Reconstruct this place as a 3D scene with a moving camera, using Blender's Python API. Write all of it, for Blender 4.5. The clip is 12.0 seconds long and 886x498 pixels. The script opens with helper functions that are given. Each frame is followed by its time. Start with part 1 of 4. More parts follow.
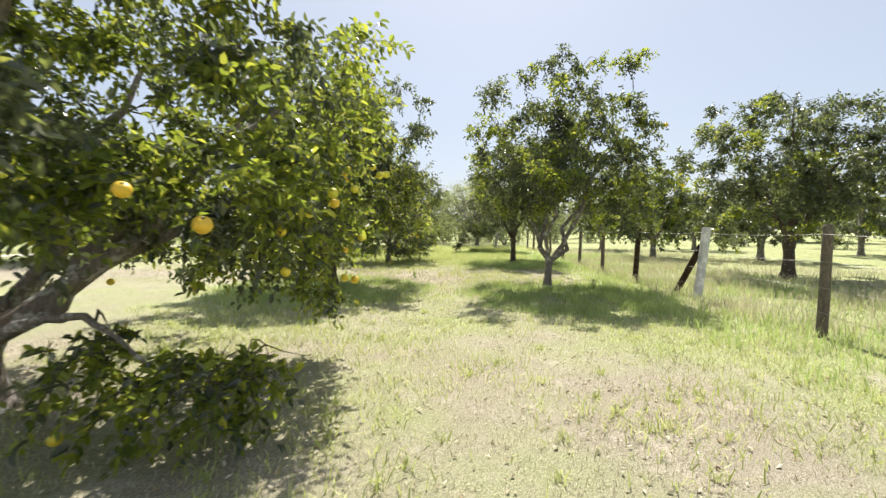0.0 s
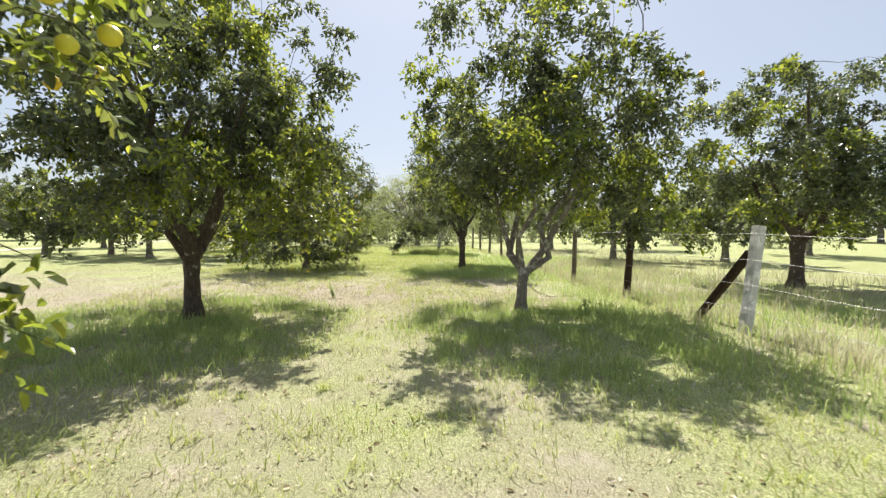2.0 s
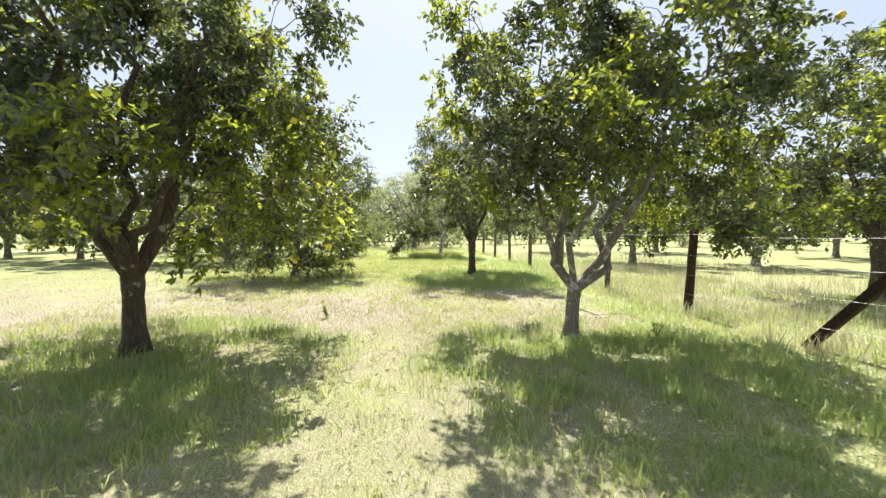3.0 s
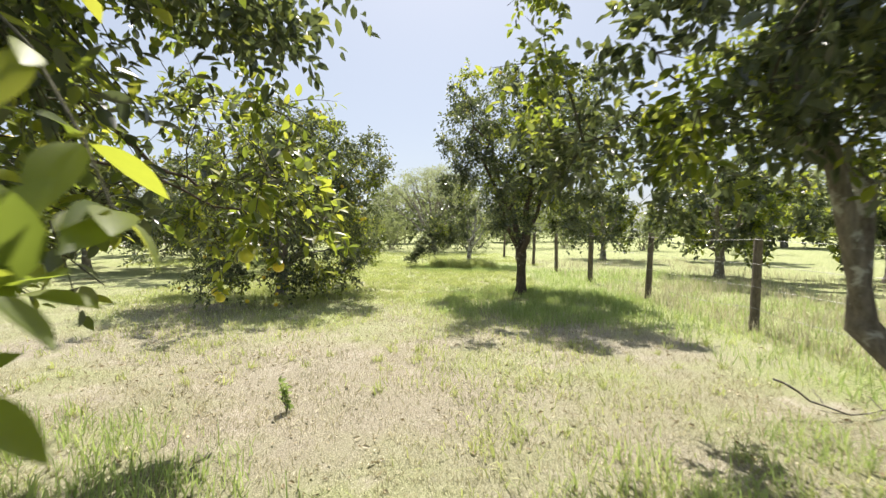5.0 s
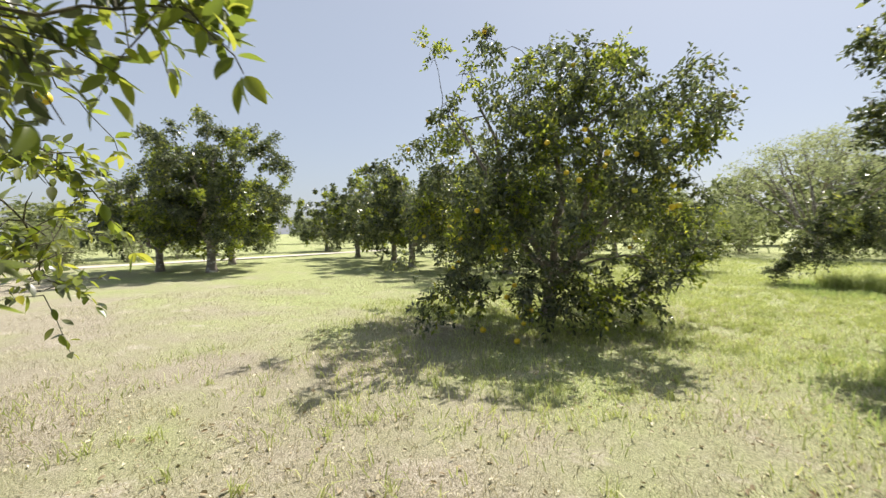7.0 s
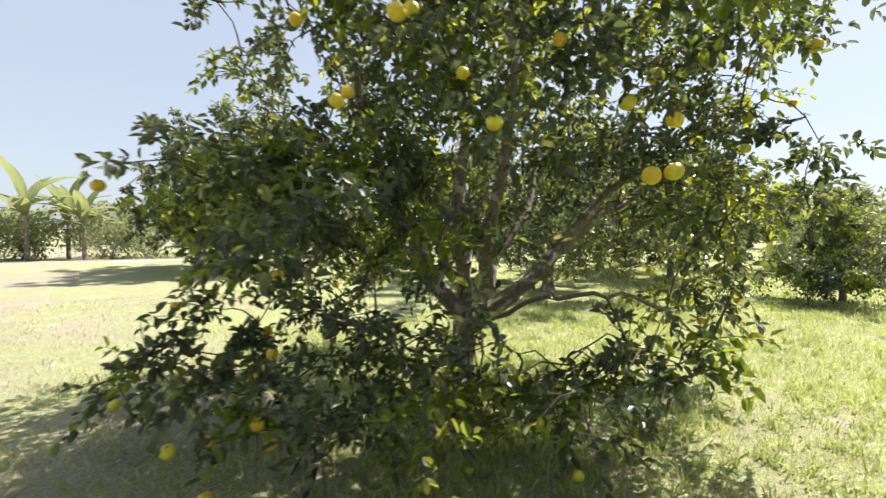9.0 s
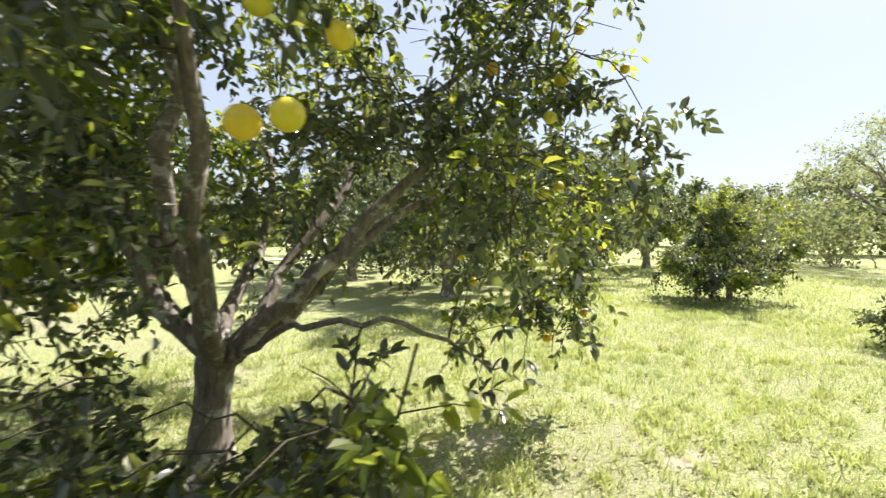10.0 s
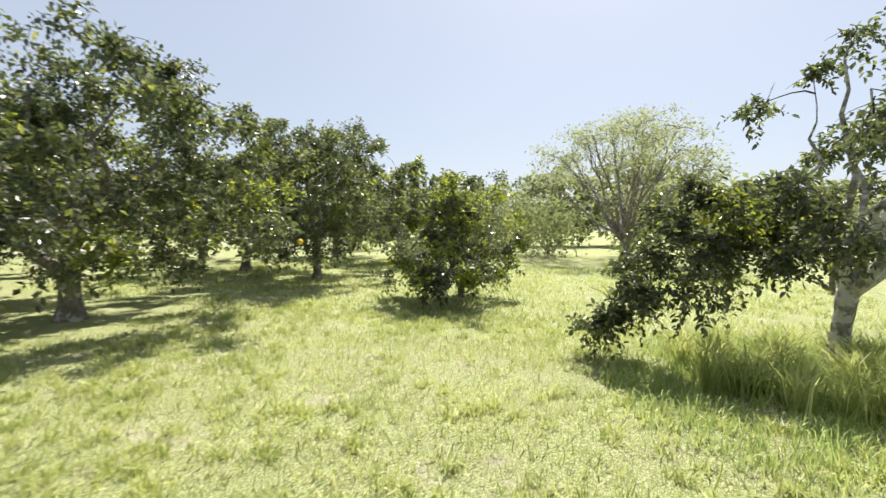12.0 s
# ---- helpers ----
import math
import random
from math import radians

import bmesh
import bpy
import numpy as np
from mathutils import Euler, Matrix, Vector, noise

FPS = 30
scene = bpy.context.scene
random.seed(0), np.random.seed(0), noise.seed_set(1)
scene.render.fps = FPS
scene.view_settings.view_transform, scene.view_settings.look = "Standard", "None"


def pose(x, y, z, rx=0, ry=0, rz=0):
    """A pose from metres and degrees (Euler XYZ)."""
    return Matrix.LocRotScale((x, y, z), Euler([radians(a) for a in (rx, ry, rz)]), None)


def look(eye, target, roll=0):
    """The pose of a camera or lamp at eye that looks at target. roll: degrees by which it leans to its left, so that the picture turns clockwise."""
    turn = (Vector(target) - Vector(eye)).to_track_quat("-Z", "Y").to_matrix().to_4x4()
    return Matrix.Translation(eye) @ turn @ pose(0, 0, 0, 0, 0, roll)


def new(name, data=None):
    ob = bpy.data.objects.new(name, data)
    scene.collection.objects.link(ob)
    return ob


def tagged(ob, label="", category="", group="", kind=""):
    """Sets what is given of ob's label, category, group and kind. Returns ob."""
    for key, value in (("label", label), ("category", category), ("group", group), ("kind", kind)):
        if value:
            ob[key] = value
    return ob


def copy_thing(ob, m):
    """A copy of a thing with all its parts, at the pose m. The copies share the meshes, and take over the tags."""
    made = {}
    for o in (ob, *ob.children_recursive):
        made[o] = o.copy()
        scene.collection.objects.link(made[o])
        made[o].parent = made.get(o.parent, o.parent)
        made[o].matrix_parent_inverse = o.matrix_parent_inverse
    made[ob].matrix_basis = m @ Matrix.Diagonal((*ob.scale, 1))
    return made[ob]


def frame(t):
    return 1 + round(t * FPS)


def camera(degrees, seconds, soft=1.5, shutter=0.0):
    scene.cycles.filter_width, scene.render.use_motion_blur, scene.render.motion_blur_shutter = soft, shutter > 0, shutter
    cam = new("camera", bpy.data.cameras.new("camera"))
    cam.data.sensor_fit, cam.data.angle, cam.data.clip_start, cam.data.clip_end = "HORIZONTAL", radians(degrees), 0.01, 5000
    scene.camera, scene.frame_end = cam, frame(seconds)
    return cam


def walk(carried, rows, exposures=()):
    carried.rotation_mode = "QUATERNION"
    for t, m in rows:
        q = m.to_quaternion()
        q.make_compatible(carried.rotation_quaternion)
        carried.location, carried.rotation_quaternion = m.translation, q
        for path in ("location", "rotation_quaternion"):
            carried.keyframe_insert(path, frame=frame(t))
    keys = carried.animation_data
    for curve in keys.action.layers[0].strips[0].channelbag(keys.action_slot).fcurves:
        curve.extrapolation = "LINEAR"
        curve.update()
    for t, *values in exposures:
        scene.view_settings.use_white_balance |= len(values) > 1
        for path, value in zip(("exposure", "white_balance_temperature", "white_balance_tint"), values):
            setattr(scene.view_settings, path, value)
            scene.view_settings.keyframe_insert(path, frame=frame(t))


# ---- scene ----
cam = camera(92.5, 12.0, soft=1.4, shutter=0.2)
PATH = [
    (0, pose(0.900, 0.250, 1.422, 87.37, 0.02, 3.00)),
    (0.5, pose(1.073, 1.081, 1.403, 87.09, -0.00, -1.95)),
    (1, pose(1.129, 1.965, 1.409, 87.19, -0.02, -3.94)),
    (1.5, pose(1.095, 2.806, 1.418, 87.20, -0.02, -4.74)),
    (2, pose(0.915, 3.659, 1.429, 87.18, -0.06, -5.18)),
    (2.5, pose(0.766, 4.508, 1.426, 87.06, -0.09, -5.63)),
    (3, pose(0.613, 5.419, 1.447, 87.34, 0.05, -6.15)),
    (3.2, pose(0.545, 5.800, 1.456, 87.52, 0.11, -6.56)),
    (4.8, pose(0.485, 8.688, 1.469, 87.75, -0.23, -5.05)),
    (5, pose(0.450, 9.046, 1.456, 87.59, -0.35, -4.10)),
    (5.5, pose(0.388, 9.969, 1.437, 87.44, -0.57, 1.51)),
    (6, pose(0.344, 10.795, 1.413, 87.45, -0.18, 12.33)),
    (6.5, pose(0.361, 11.597, 1.404, 87.60, 0.57, 26.18)),
    (7, pose(0.383, 12.393, 1.412, 87.72, 0.56, 38.16)),
    (7.2, pose(0.347, 12.719, 1.408, 87.81, 0.59, 42.38)),
    (8.8, pose(0.333, 16.165, 1.450, 87.64, -0.48, 54.79)),
    (9, pose(0.330, 16.562, 1.441, 87.82, -0.50, 54.04)),
    (9.5, pose(0.345, 17.331, 1.428, 88.05, -0.24, 51.11)),
    (10, pose(0.373, 18.073, 1.443, 88.04, 0.07, 46.36)),
    (10.5, pose(0.341, 18.763, 1.451, 87.79, -0.04, 40.97)),
    (11, pose(0.334, 19.490, 1.425, 87.65, -0.21, 33.83)),
    (11.5, pose(0.262, 20.173, 1.399, 87.44, -0.43, 26.72)),
    (12, pose(0.219, 20.932, 1.380, 87.20, -0.71, 17.99)),
]
walk(cam, PATH, exposures=[(0.0, 1.12), (1.0, 1.03), (1.7, 1.04), (3.0, 1.36), (5.0, 1.1), (6.0, 1.0), (7.2, 0.93), (8.8, 1.3), (10.0, 1.43), (11.0, 1.23), (12.0, 1.14)])

# ---- sky and sun ----
SUN_EL, SUN_AZ = 57.0, 4.0          # degrees above the horizon; degrees east of +y
world = bpy.data.worlds.new("sky")
scene.world = world
world.use_nodes = True
wn = world.node_tree.nodes
sky = wn.new("ShaderNodeTexSky")
sky.sky_type = "NISHITA"
sky.sun_disc = False
sky.sun_elevation, sky.sun_rotation = radians(SUN_EL), radians(SUN_AZ)
sky.air_density, sky.dust_density, sky.ozone_density = 1.0, 1.8, 0.8
wn["Background"].inputs["Strength"].default_value = 0.074
haze = wn.new("ShaderNodeMix")          # thin, even summer haze over the clear sky
haze.data_type = "RGBA"
haze.inputs[0].default_value = 0.62
haze.inputs[7].default_value = (4.1, 4.4, 5.05, 1)
world.node_tree.links.new(sky.outputs[0], haze.inputs[6])
world.node_tree.links.new(haze.outputs[2], wn["Background"].inputs["Color"])
sun_data = bpy.data.lights.new("sun", "SUN")
sun_data.energy, sun_data.angle, sun_data.color = 4.3, radians(0.55), (1.0, 0.925, 0.86)
sun = new("sun", sun_data)
ce = math.cos(radians(SUN_EL))
sun_dir = Vector((ce * math.sin(radians(SUN_AZ)), ce * math.cos(radians(SUN_AZ)), math.sin(radians(SUN_EL))))
sun.matrix_world = look(tuple(sun_dir * 40), (0, 0, 0))


# ---- materials ----
def mat(name, rough=0.7, spec=0.3):
    m = bpy.data.materials.new(name)
    m.use_nodes = True
    b = m.node_tree.nodes["Principled BSDF"]
    b.inputs["Roughness"].default_value = rough
    b.inputs["Specular IOR Level"].default_value = spec
    return m, m.node_tree, b


def node(t, kind, **vals):
    n = t.nodes.new(kind)
    for k, v in vals.items():
        n.inputs[k].default_value = v
    return n


def ramp(t, fac, stops):
    n = t.nodes.new("ShaderNodeValToRGB")
    e = n.color_ramp.elements
    while len(e) < len(stops):
        e.new(0.5)
    for el, (p, c) in zip(e, stops):
        el.position, el.color = p, (*c, 1)
    t.links.new(fac, n.inputs["Fac"])
    return n.outputs["Color"]


def noise_tex(t, scale, detail=4.0, rough=0.55, vec=None):
    n = node(t, "ShaderNodeTexNoise", Scale=scale, Detail=detail, Roughness=rough)
    if vec is not None:
        t.links.new(vec, n.inputs["Vector"])
    return n.outputs["Fac"]


def mix(t, fac, a, b, blend="MIX"):
    n = t.nodes.new("ShaderNodeMix")
    n.data_type, n.blend_type = "RGBA", blend
    for sock, v in ((n.inputs[0], fac), (n.inputs[6], a), (n.inputs[7], b)):
        if isinstance(v, (int, float)):
            sock.default_value = v
        elif isinstance(v, tuple):
            sock.default_value = (*v, 1)
        else:
            t.links.new(v, sock)
    return n.outputs[2]


def bump(t, b, height, strength, dist):
    n = node(t, "ShaderNodeBump", Strength=strength, Distance=dist)
    t.links.new(height, n.inputs["Height"])
    t.links.new(n.outputs[0], b.inputs["Normal"])


def leaf_material(name, stops, glow, rough=0.38, spec=0.5, thin=0.4):
    """Two-sided leaf: glossy skin over a body that lets some light through; glow holds the stops of the light that comes through."""
    m, t, b = mat(name, rough, spec)
    rand = t.nodes.new("ShaderNodeNewGeometry").outputs["Random Per Island"]
    other = t.nodes.new("ShaderNodeMath")
    other.operation = "MULTIPLY"
    other.inputs[1].default_value = 37.7
    t.links.new(rand, other.inputs[0])
    second = t.nodes.new("ShaderNodeMath")
    second.operation = "FRACT"
    t.links.new(other.outputs[0], second.inputs[0])
    col = ramp(t, rand, stops)
    pos = t.nodes.new("ShaderNodeTexCoord").outputs["Object"]
    big = ramp(t, noise_tex(t, 1.3, 3, 0.6, pos), [(0.3, (0.6, 0.64, 0.56)), (0.7, (1.25, 1.2, 1.0))])
    col = mix(t, 0.45, col, big, "MULTIPLY")
    fine = ramp(t, noise_tex(t, 60, 2, 0.6, pos), [(0.3, (0.75, 0.75, 0.75)), (0.7, (1.15, 1.15, 1.1))])
    col = mix(t, 0.6, col, fine, "MULTIPLY")
    t.links.new(col, b.inputs["Base Color"])
    gl = node(t, "ShaderNodeMapRange")
    gl.inputs["To Min"].default_value, gl.inputs["To Max"].default_value = rough * 0.7, min(rough * 1.6, 1.0)
    t.links.new(second.outputs[0], gl.inputs["Value"])
    t.links.new(gl.outputs[0], b.inputs["Roughness"])
    tr = t.nodes.new("ShaderNodeBsdfTranslucent")
    t.links.new(mix(t, 0.45, ramp(t, second.outputs[0], glow), big, "MULTIPLY"), tr.inputs["Color"])
    mx = t.nodes.new("ShaderNodeMixShader")
    mx.inputs[0].default_value = thin
    t.links.new(b.outputs[0], mx.inputs[1])
    t.links.new(tr.outputs[0], mx.inputs[2])
    t.links.new(mx.outputs[0], t.nodes["Material Output"].inputs["Surface"])
    return m


LEAF = leaf_material("citrus_leaf", [(0.0, (0.038, 0.049, 0.036)), (0.5, (0.062, 0.075, 0.052)), (0.85, (0.096, 0.112, 0.07)), (0.98, (0.19, 0.21, 0.10))],
                     [(0.0, (0.10, 0.135, 0.055)), (0.68, (0.18, 0.225, 0.08)), (0.9, (0.40, 0.47, 0.10)), (1.0, (0.58, 0.60, 0.12))],
                     rough=0.33, spec=0.9, thin=0.36)
# young growth, and sunlit leaves whose brightness is put into the colour
LEAF_BRIGHT = leaf_material("young_sunlit_citrus_leaf", [(0.0, (0.055, 0.08, 0.022)), (0.6, (0.11, 0.145, 0.03)), (0.9, (0.22, 0.26, 0.045)), (1.0, (0.42, 0.38, 0.04))],
                            [(0.0, (0.20, 0.27, 0.04)), (0.5, (0.42, 0.52, 0.06)), (1.0, (0.66, 0.68, 0.09))], thin=0.48)
# airy tree's leaves, lightened to paint distance haze into their colour
LEAF_PALE = leaf_material("hazed_feathery_leaf", [(0.0, (0.25, 0.28, 0.17)), (1.0, (0.42, 0.44, 0.29))], [(0.0, (0.38, 0.44, 0.21)), (1.0, (0.5, 0.54, 0.27))], 0.6, 0.25, 0.45)
# far foliage: the veil of haze is mixed into this pale base colour
LEAF_FAR = leaf_material("hazed_far_leaf", [(0.0, (0.14, 0.16, 0.095)), (1.0, (0.26, 0.28, 0.17))], [(0.0, (0.26, 0.31, 0.13)), (1.0, (0.44, 0.5, 0.2))], 0.6, 0.25, 0.4)
BLADE_GREEN = leaf_material("green_grass_blade", [(0.0, (0.20, 0.25, 0.06)), (0.6, (0.45, 0.51, 0.19)), (1.0, (0.80, 0.77, 0.50))],
                            [(0.0, (0.48, 0.57, 0.16)), (1.0, (0.70, 0.74, 0.30))], 0.5, 0.3, 0.45)
BLADE_DRY = leaf_material("dry_grass_blade", [(0.0, (0.27, 0.25, 0.14)), (0.4, (0.46, 0.425, 0.30)), (1.0, (0.74, 0.70, 0.58))],
                          [(0.0, (0.5, 0.46, 0.28)), (1.0, (0.72, 0.67, 0.48))], 0.7, 0.2, 0.35)
BLADE_LUSH = leaf_material("lush_grass_blade", [(0.0, (0.17, 0.25, 0.09)), (0.6, (0.32, 0.42, 0.16)), (1.0, (0.60, 0.64, 0.36))],
                           [(0.0, (0.40, 0.56, 0.15)), (1.0, (0.62, 0.72, 0.26))], 0.45, 0.35, 0.45)
LITTER = leaf_material("dry_fallen_leaf", [(0.0, (0.22, 0.16, 0.10)), (0.4, (0.46, 0.39, 0.27)), (1.0, (0.80, 0.75, 0.62))],
                       [(0.0, (0.3, 0.24, 0.12)), (1.0, (0.5, 0.42, 0.24))], 0.8, 0.2, 0.15)


def bark_material(name, dark, mid, lichen, amount):
    m, t, b = mat(name, 0.9, 0.15)
    pos = t.nodes.new("ShaderNodeTexCoord").outputs["Object"]
    mp = node(t, "ShaderNodeMapping", Scale=(1, 1, 0.25))
    t.links.new(pos, mp.inputs["Vector"])
    fine = noise_tex(t, 34, 6, 0.7, mp.outputs[0])
    col = ramp(t, fine, [(0.3, dark), (0.7, mid)])
    spots = ramp(t, noise_tex(t, 7, 5, 0.65, pos), [(amount, (0, 0, 0)), (amount + 0.07, (1, 1, 1))])
    t.links.new(mix(t, spots, col, lichen), b.inputs["Base Color"])
    bump(t, b, fine, 0.7, 0.02)
    return m


BARK = bark_material("citrus_bark", (0.11, 0.095, 0.08), (0.32, 0.28, 0.24), (0.50, 0.49, 0.45), 0.54)
BARK_PALE = bark_material("lichened_citrus_bark", (0.14, 0.125, 0.11), (0.38, 0.35, 0.31), (0.60, 0.59, 0.55), 0.47)
TWIG = bark_material("young_twig_bark", (0.06, 0.06, 0.04), (0.15, 0.14, 0.095), (0.24, 0.23, 0.19), 0.6)
BARK_DARK = bark_material("dark_bark", (0.05, 0.04, 0.032), (0.16, 0.125, 0.10), (0.38, 0.36, 0.3), 0.6)
WOOD = bark_material("weathered_post_wood", (0.08, 0.065, 0.05), (0.21, 0.18, 0.14), (0.30, 0.28, 0.23), 0.62)
WOOD_DARK = bark_material("dark_brace_wood", (0.025, 0.017, 0.013), (0.075, 0.05, 0.035), (0.14, 0.11, 0.08), 0.68)
CONCRETE = bark_material("white_painted_concrete", (0.42, 0.41, 0.39), (0.66, 0.65, 0.62), (0.78, 0.77, 0.74), 0.5)


def fruit_material(name, stops):
    m, t, b = mat(name, 0.42, 0.45)
    pos = t.nodes.new("ShaderNodeTexCoord").outputs["Object"]
    info = t.nodes.new("ShaderNodeObjectInfo")
    col = ramp(t, info.outputs["Random"], stops)
    blotch = noise_tex(t, 22, 3, 0.6, pos)
    col = mix(t, 0.35, col, ramp(t, blotch, [(0.35, (0.6, 0.75, 0.5)), (0.65, (1.1, 1.05, 1.0))]), "MULTIPLY")
    t.links.new(col, b.inputs["Base Color"])
    b.inputs["Subsurface Weight"].default_value = 0.08
    b.inputs["Subsurface Radius"].default_value = (0.01, 0.006, 0.002)
    bump(t, b, noise_tex(t, 420, 2, 0.5, pos), 0.25, 0.002)
    return m


FRUIT = fruit_material("orange_peel", [(0.0, (0.64, 0.62, 0.07)), (0.5, (0.80, 0.64, 0.05)), (1.0, (0.77, 0.49, 0.04))])
WIRE, wt, wb = mat("galvanised_wire", 0.6, 0.4)
wb.inputs["Metallic"].default_value = 0.9
wt.links.new(ramp(wt, noise_tex(wt, 60), [(0.3, (0.25, 0.24, 0.23)), (0.7, (0.45, 0.45, 0.45))]), wb.inputs["Base Color"])


def ground_material():
    m, t, b = mat("mown_orchard_grass", 0.95, 0.1)
    pos = t.nodes.new("ShaderNodeTexCoord").outputs["Object"]
    fine = noise_tex(t, 95, 5, 0.75, pos)
    straw = ramp(t, fine, [(0.34, (0.10, 0.085, 0.055)), (0.5, (0.325, 0.295, 0.21)), (0.66, (0.61, 0.57, 0.455))])
    green = ramp(t, noise_tex(t, 80, 5, 0.75, pos), [(0.34, (0.055, 0.075, 0.022)), (0.5, (0.29, 0.33, 0.13)), (0.66, (0.69, 0.70, 0.42))])
    sep = t.nodes.new("ShaderNodeSeparateXYZ")
    t.links.new(pos, sep.inputs[0])
    # greener towards the far, damper half of the orchard, drier in the worn alley
    along = node(t, "ShaderNodeMapRange")
    for k, v in (("From Min", 14.5), ("From Max", 20.0), ("To Min", -0.10), ("To Max", 0.20)):
        along.inputs[k].default_value = v
    t.links.new(sep.outputs["Y"], along.inputs["Value"])
    add = t.nodes.new("ShaderNodeMath")
    add.operation = "ADD"
    t.links.new(noise_tex(t, 0.42, 5, 0.62, pos), add.inputs[0])
    t.links.new(along.outputs[0], add.inputs[1])
    fresh = node(t, "ShaderNodeMapRange")
    for k, v in (("From Min", 12.2), ("From Max", 10.4), ("To Min", 0.0), ("To Max", 0.12)):
        fresh.inputs[k].default_value = v
    t.links.new(sep.outputs["Y"], fresh.inputs["Value"])
    front = node(t, "ShaderNodeMapRange")
    for k, v in (("From Min", 6.5), ("From Max", 4.0), ("To Min", 0.0), ("To Max", -0.09)):
        front.inputs[k].default_value = v
    t.links.new(sep.outputs["Y"], front.inputs["Value"])
    drier = t.nodes.new("ShaderNodeMath")
    drier.operation = "ADD"
    t.links.new(add.outputs[0], drier.inputs[0])
    t.links.new(front.outputs[0], drier.inputs[1])
    more = t.nodes.new("ShaderNodeMath")
    more.operation = "ADD"
    t.links.new(drier.outputs[0], more.inputs[0])
    t.links.new(fresh.outputs[0], more.inputs[1])
    across = node(t, "ShaderNodeMapRange")
    for k, v in (("From Min", 2.6), ("From Max", 4.6), ("To Min", 0.0), ("To Max", 0.16)):
        across.inputs[k].default_value = v
    t.links.new(sep.outputs["X"], across.inputs["Value"])
    both = t.nodes.new("ShaderNodeMath")
    both.operation = "ADD"
    t.links.new(more.outputs[0], both.inputs[0])
    t.links.new(across.outputs[0], both.inputs[1])
    patch = ramp(t, both.outputs[0], [(0.36, (0, 0, 0)), (0.62, (1, 1, 1))])
    col = mix(t, patch, straw, green)
    soil = ramp(t, noise_tex(t, 1.5, 7, 0.74, pos), [(0.55, (0, 0, 0)), (0.68, (0.85, 0.85, 0.85))])
    col = mix(t, soil, col, ramp(t, fine, [(0.34, (0.24, 0.20, 0.14)), (0.5, (0.46, 0.41, 0.32)), (0.66, (0.66, 0.615, 0.53))]))
    t.links.new(col, b.inputs["Base Color"])
    bump(t, b, fine, 0.7, 0.03)
    return m


GROUND = ground_material()
ROAD, rt, rb = mat("pale_dirt_road", 0.95, 0.1)
rt.links.new(ramp(rt, noise_tex(rt, 3.0, 6, 0.7), [(0.3, (0.46, 0.42, 0.36)), (0.7, (0.66, 0.62, 0.55))]), rb.inputs["Base Color"])


# ---- mesh helpers ----
def mesh_object(name, verts, faces, material, parent=None, smooth=True):
    me = bpy.data.meshes.new(name)
    verts = np.asarray(verts, dtype=np.float32)
    faces = np.asarray(faces, dtype=np.int32)
    k = faces.shape[1]
    me.vertices.add(len(verts))
    me.vertices.foreach_set("co", verts.ravel())
    me.loops.add(faces.size)
    me.loops.foreach_set("vertex_index", faces.ravel())
    me.polygons.add(len(faces))
    me.polygons.foreach_set("loop_start", np.arange(0, faces.size, k, dtype=np.int32))
    me.polygons.foreach_set("use_smooth", np.full(len(faces), smooth))
    me.update(calc_edges=True)
    me.materials.append(material)
    ob = new(name, me)
    if parent is not None:
        ob.parent = parent
    return ob


def part(name, bm, material, parent, label=""):
    me = bpy.data.meshes.new(name)
    bm.to_mesh(me)
    bm.free()
    me.materials.append(material)
    ob = new(name, me)
    ob.parent = parent
    if label:
        tagged(ob, label)
    return ob


def tube(points, radii, sides=8, wobble=0.0, seed=0):
    """Vertices and quads of a tapered, slightly uneven tube along points."""
    pts = np.asarray(points, float)
    n = len(pts)
    tang = np.gradient(pts, axis=0)
    tang /= np.linalg.norm(tang, axis=1)[:, None] + 1e-9
    ref = np.array([0.31, 0.87, 0.38])
    if abs(tang[0] @ ref) > 0.9:
        ref = np.array([1.0, 0, 0])
    u = np.cross(tang, ref)
    u /= np.linalg.norm(u, axis=1)[:, None] + 1e-9
    v = np.cross(tang, u)
    a = np.linspace(0, 2 * np.pi, sides, endpoint=False)
    rr = np.asarray(radii, float)[:, None] * np.ones(sides)
    if wobble:
        g = np.random.default_rng(seed)
        lobes = 1 + wobble * np.sin(3 * a + g.uniform(0, 6)) + wobble * 0.7 * np.sin(5 * a + g.uniform(0, 6))
        rr = rr * lobes * (1 + wobble * 0.5 * g.standard_normal((n, sides)))
    vs = pts[:, None, :] + rr[..., None] * (np.cos(a)[None, :, None] * u[:, None, :] + np.sin(a)[None, :, None] * v[:, None, :])
    i, j = np.meshgrid(np.arange(n - 1), np.arange(sides), indexing="ij")
    q = np.stack([i * sides + j, i * sides + (j + 1) % sides, (i + 1) * sides + (j + 1) % sides, (i + 1) * sides + j], -1).reshape(-1, 4)
    return vs.reshape(-1, 3), q


def join(pieces):
    vs, fs, off = [], [], 0
    for v, f in pieces:
        vs.append(v)
        fs.append(f + off)
        off += len(v)
    return np.concatenate(vs), np.concatenate(fs)


def curve_pts(a, b, n, lift, g, jag=0.05):
    """A bent limb from a to b: rises by lift in its middle, with uneven kinks."""
    a, b = np.asarray(a, float), np.asarray(b, float)
    s = np.linspace(0, 1, n)[:, None]
    p = a + (b - a) * s
    p[:, 2] += (lift * 4 * s * (1 - s))[:, 0]
    k = g.standard_normal((n, 3)) * jag * np.linalg.norm(b - a)
    k[0] = k[-1] = 0
    return p + k


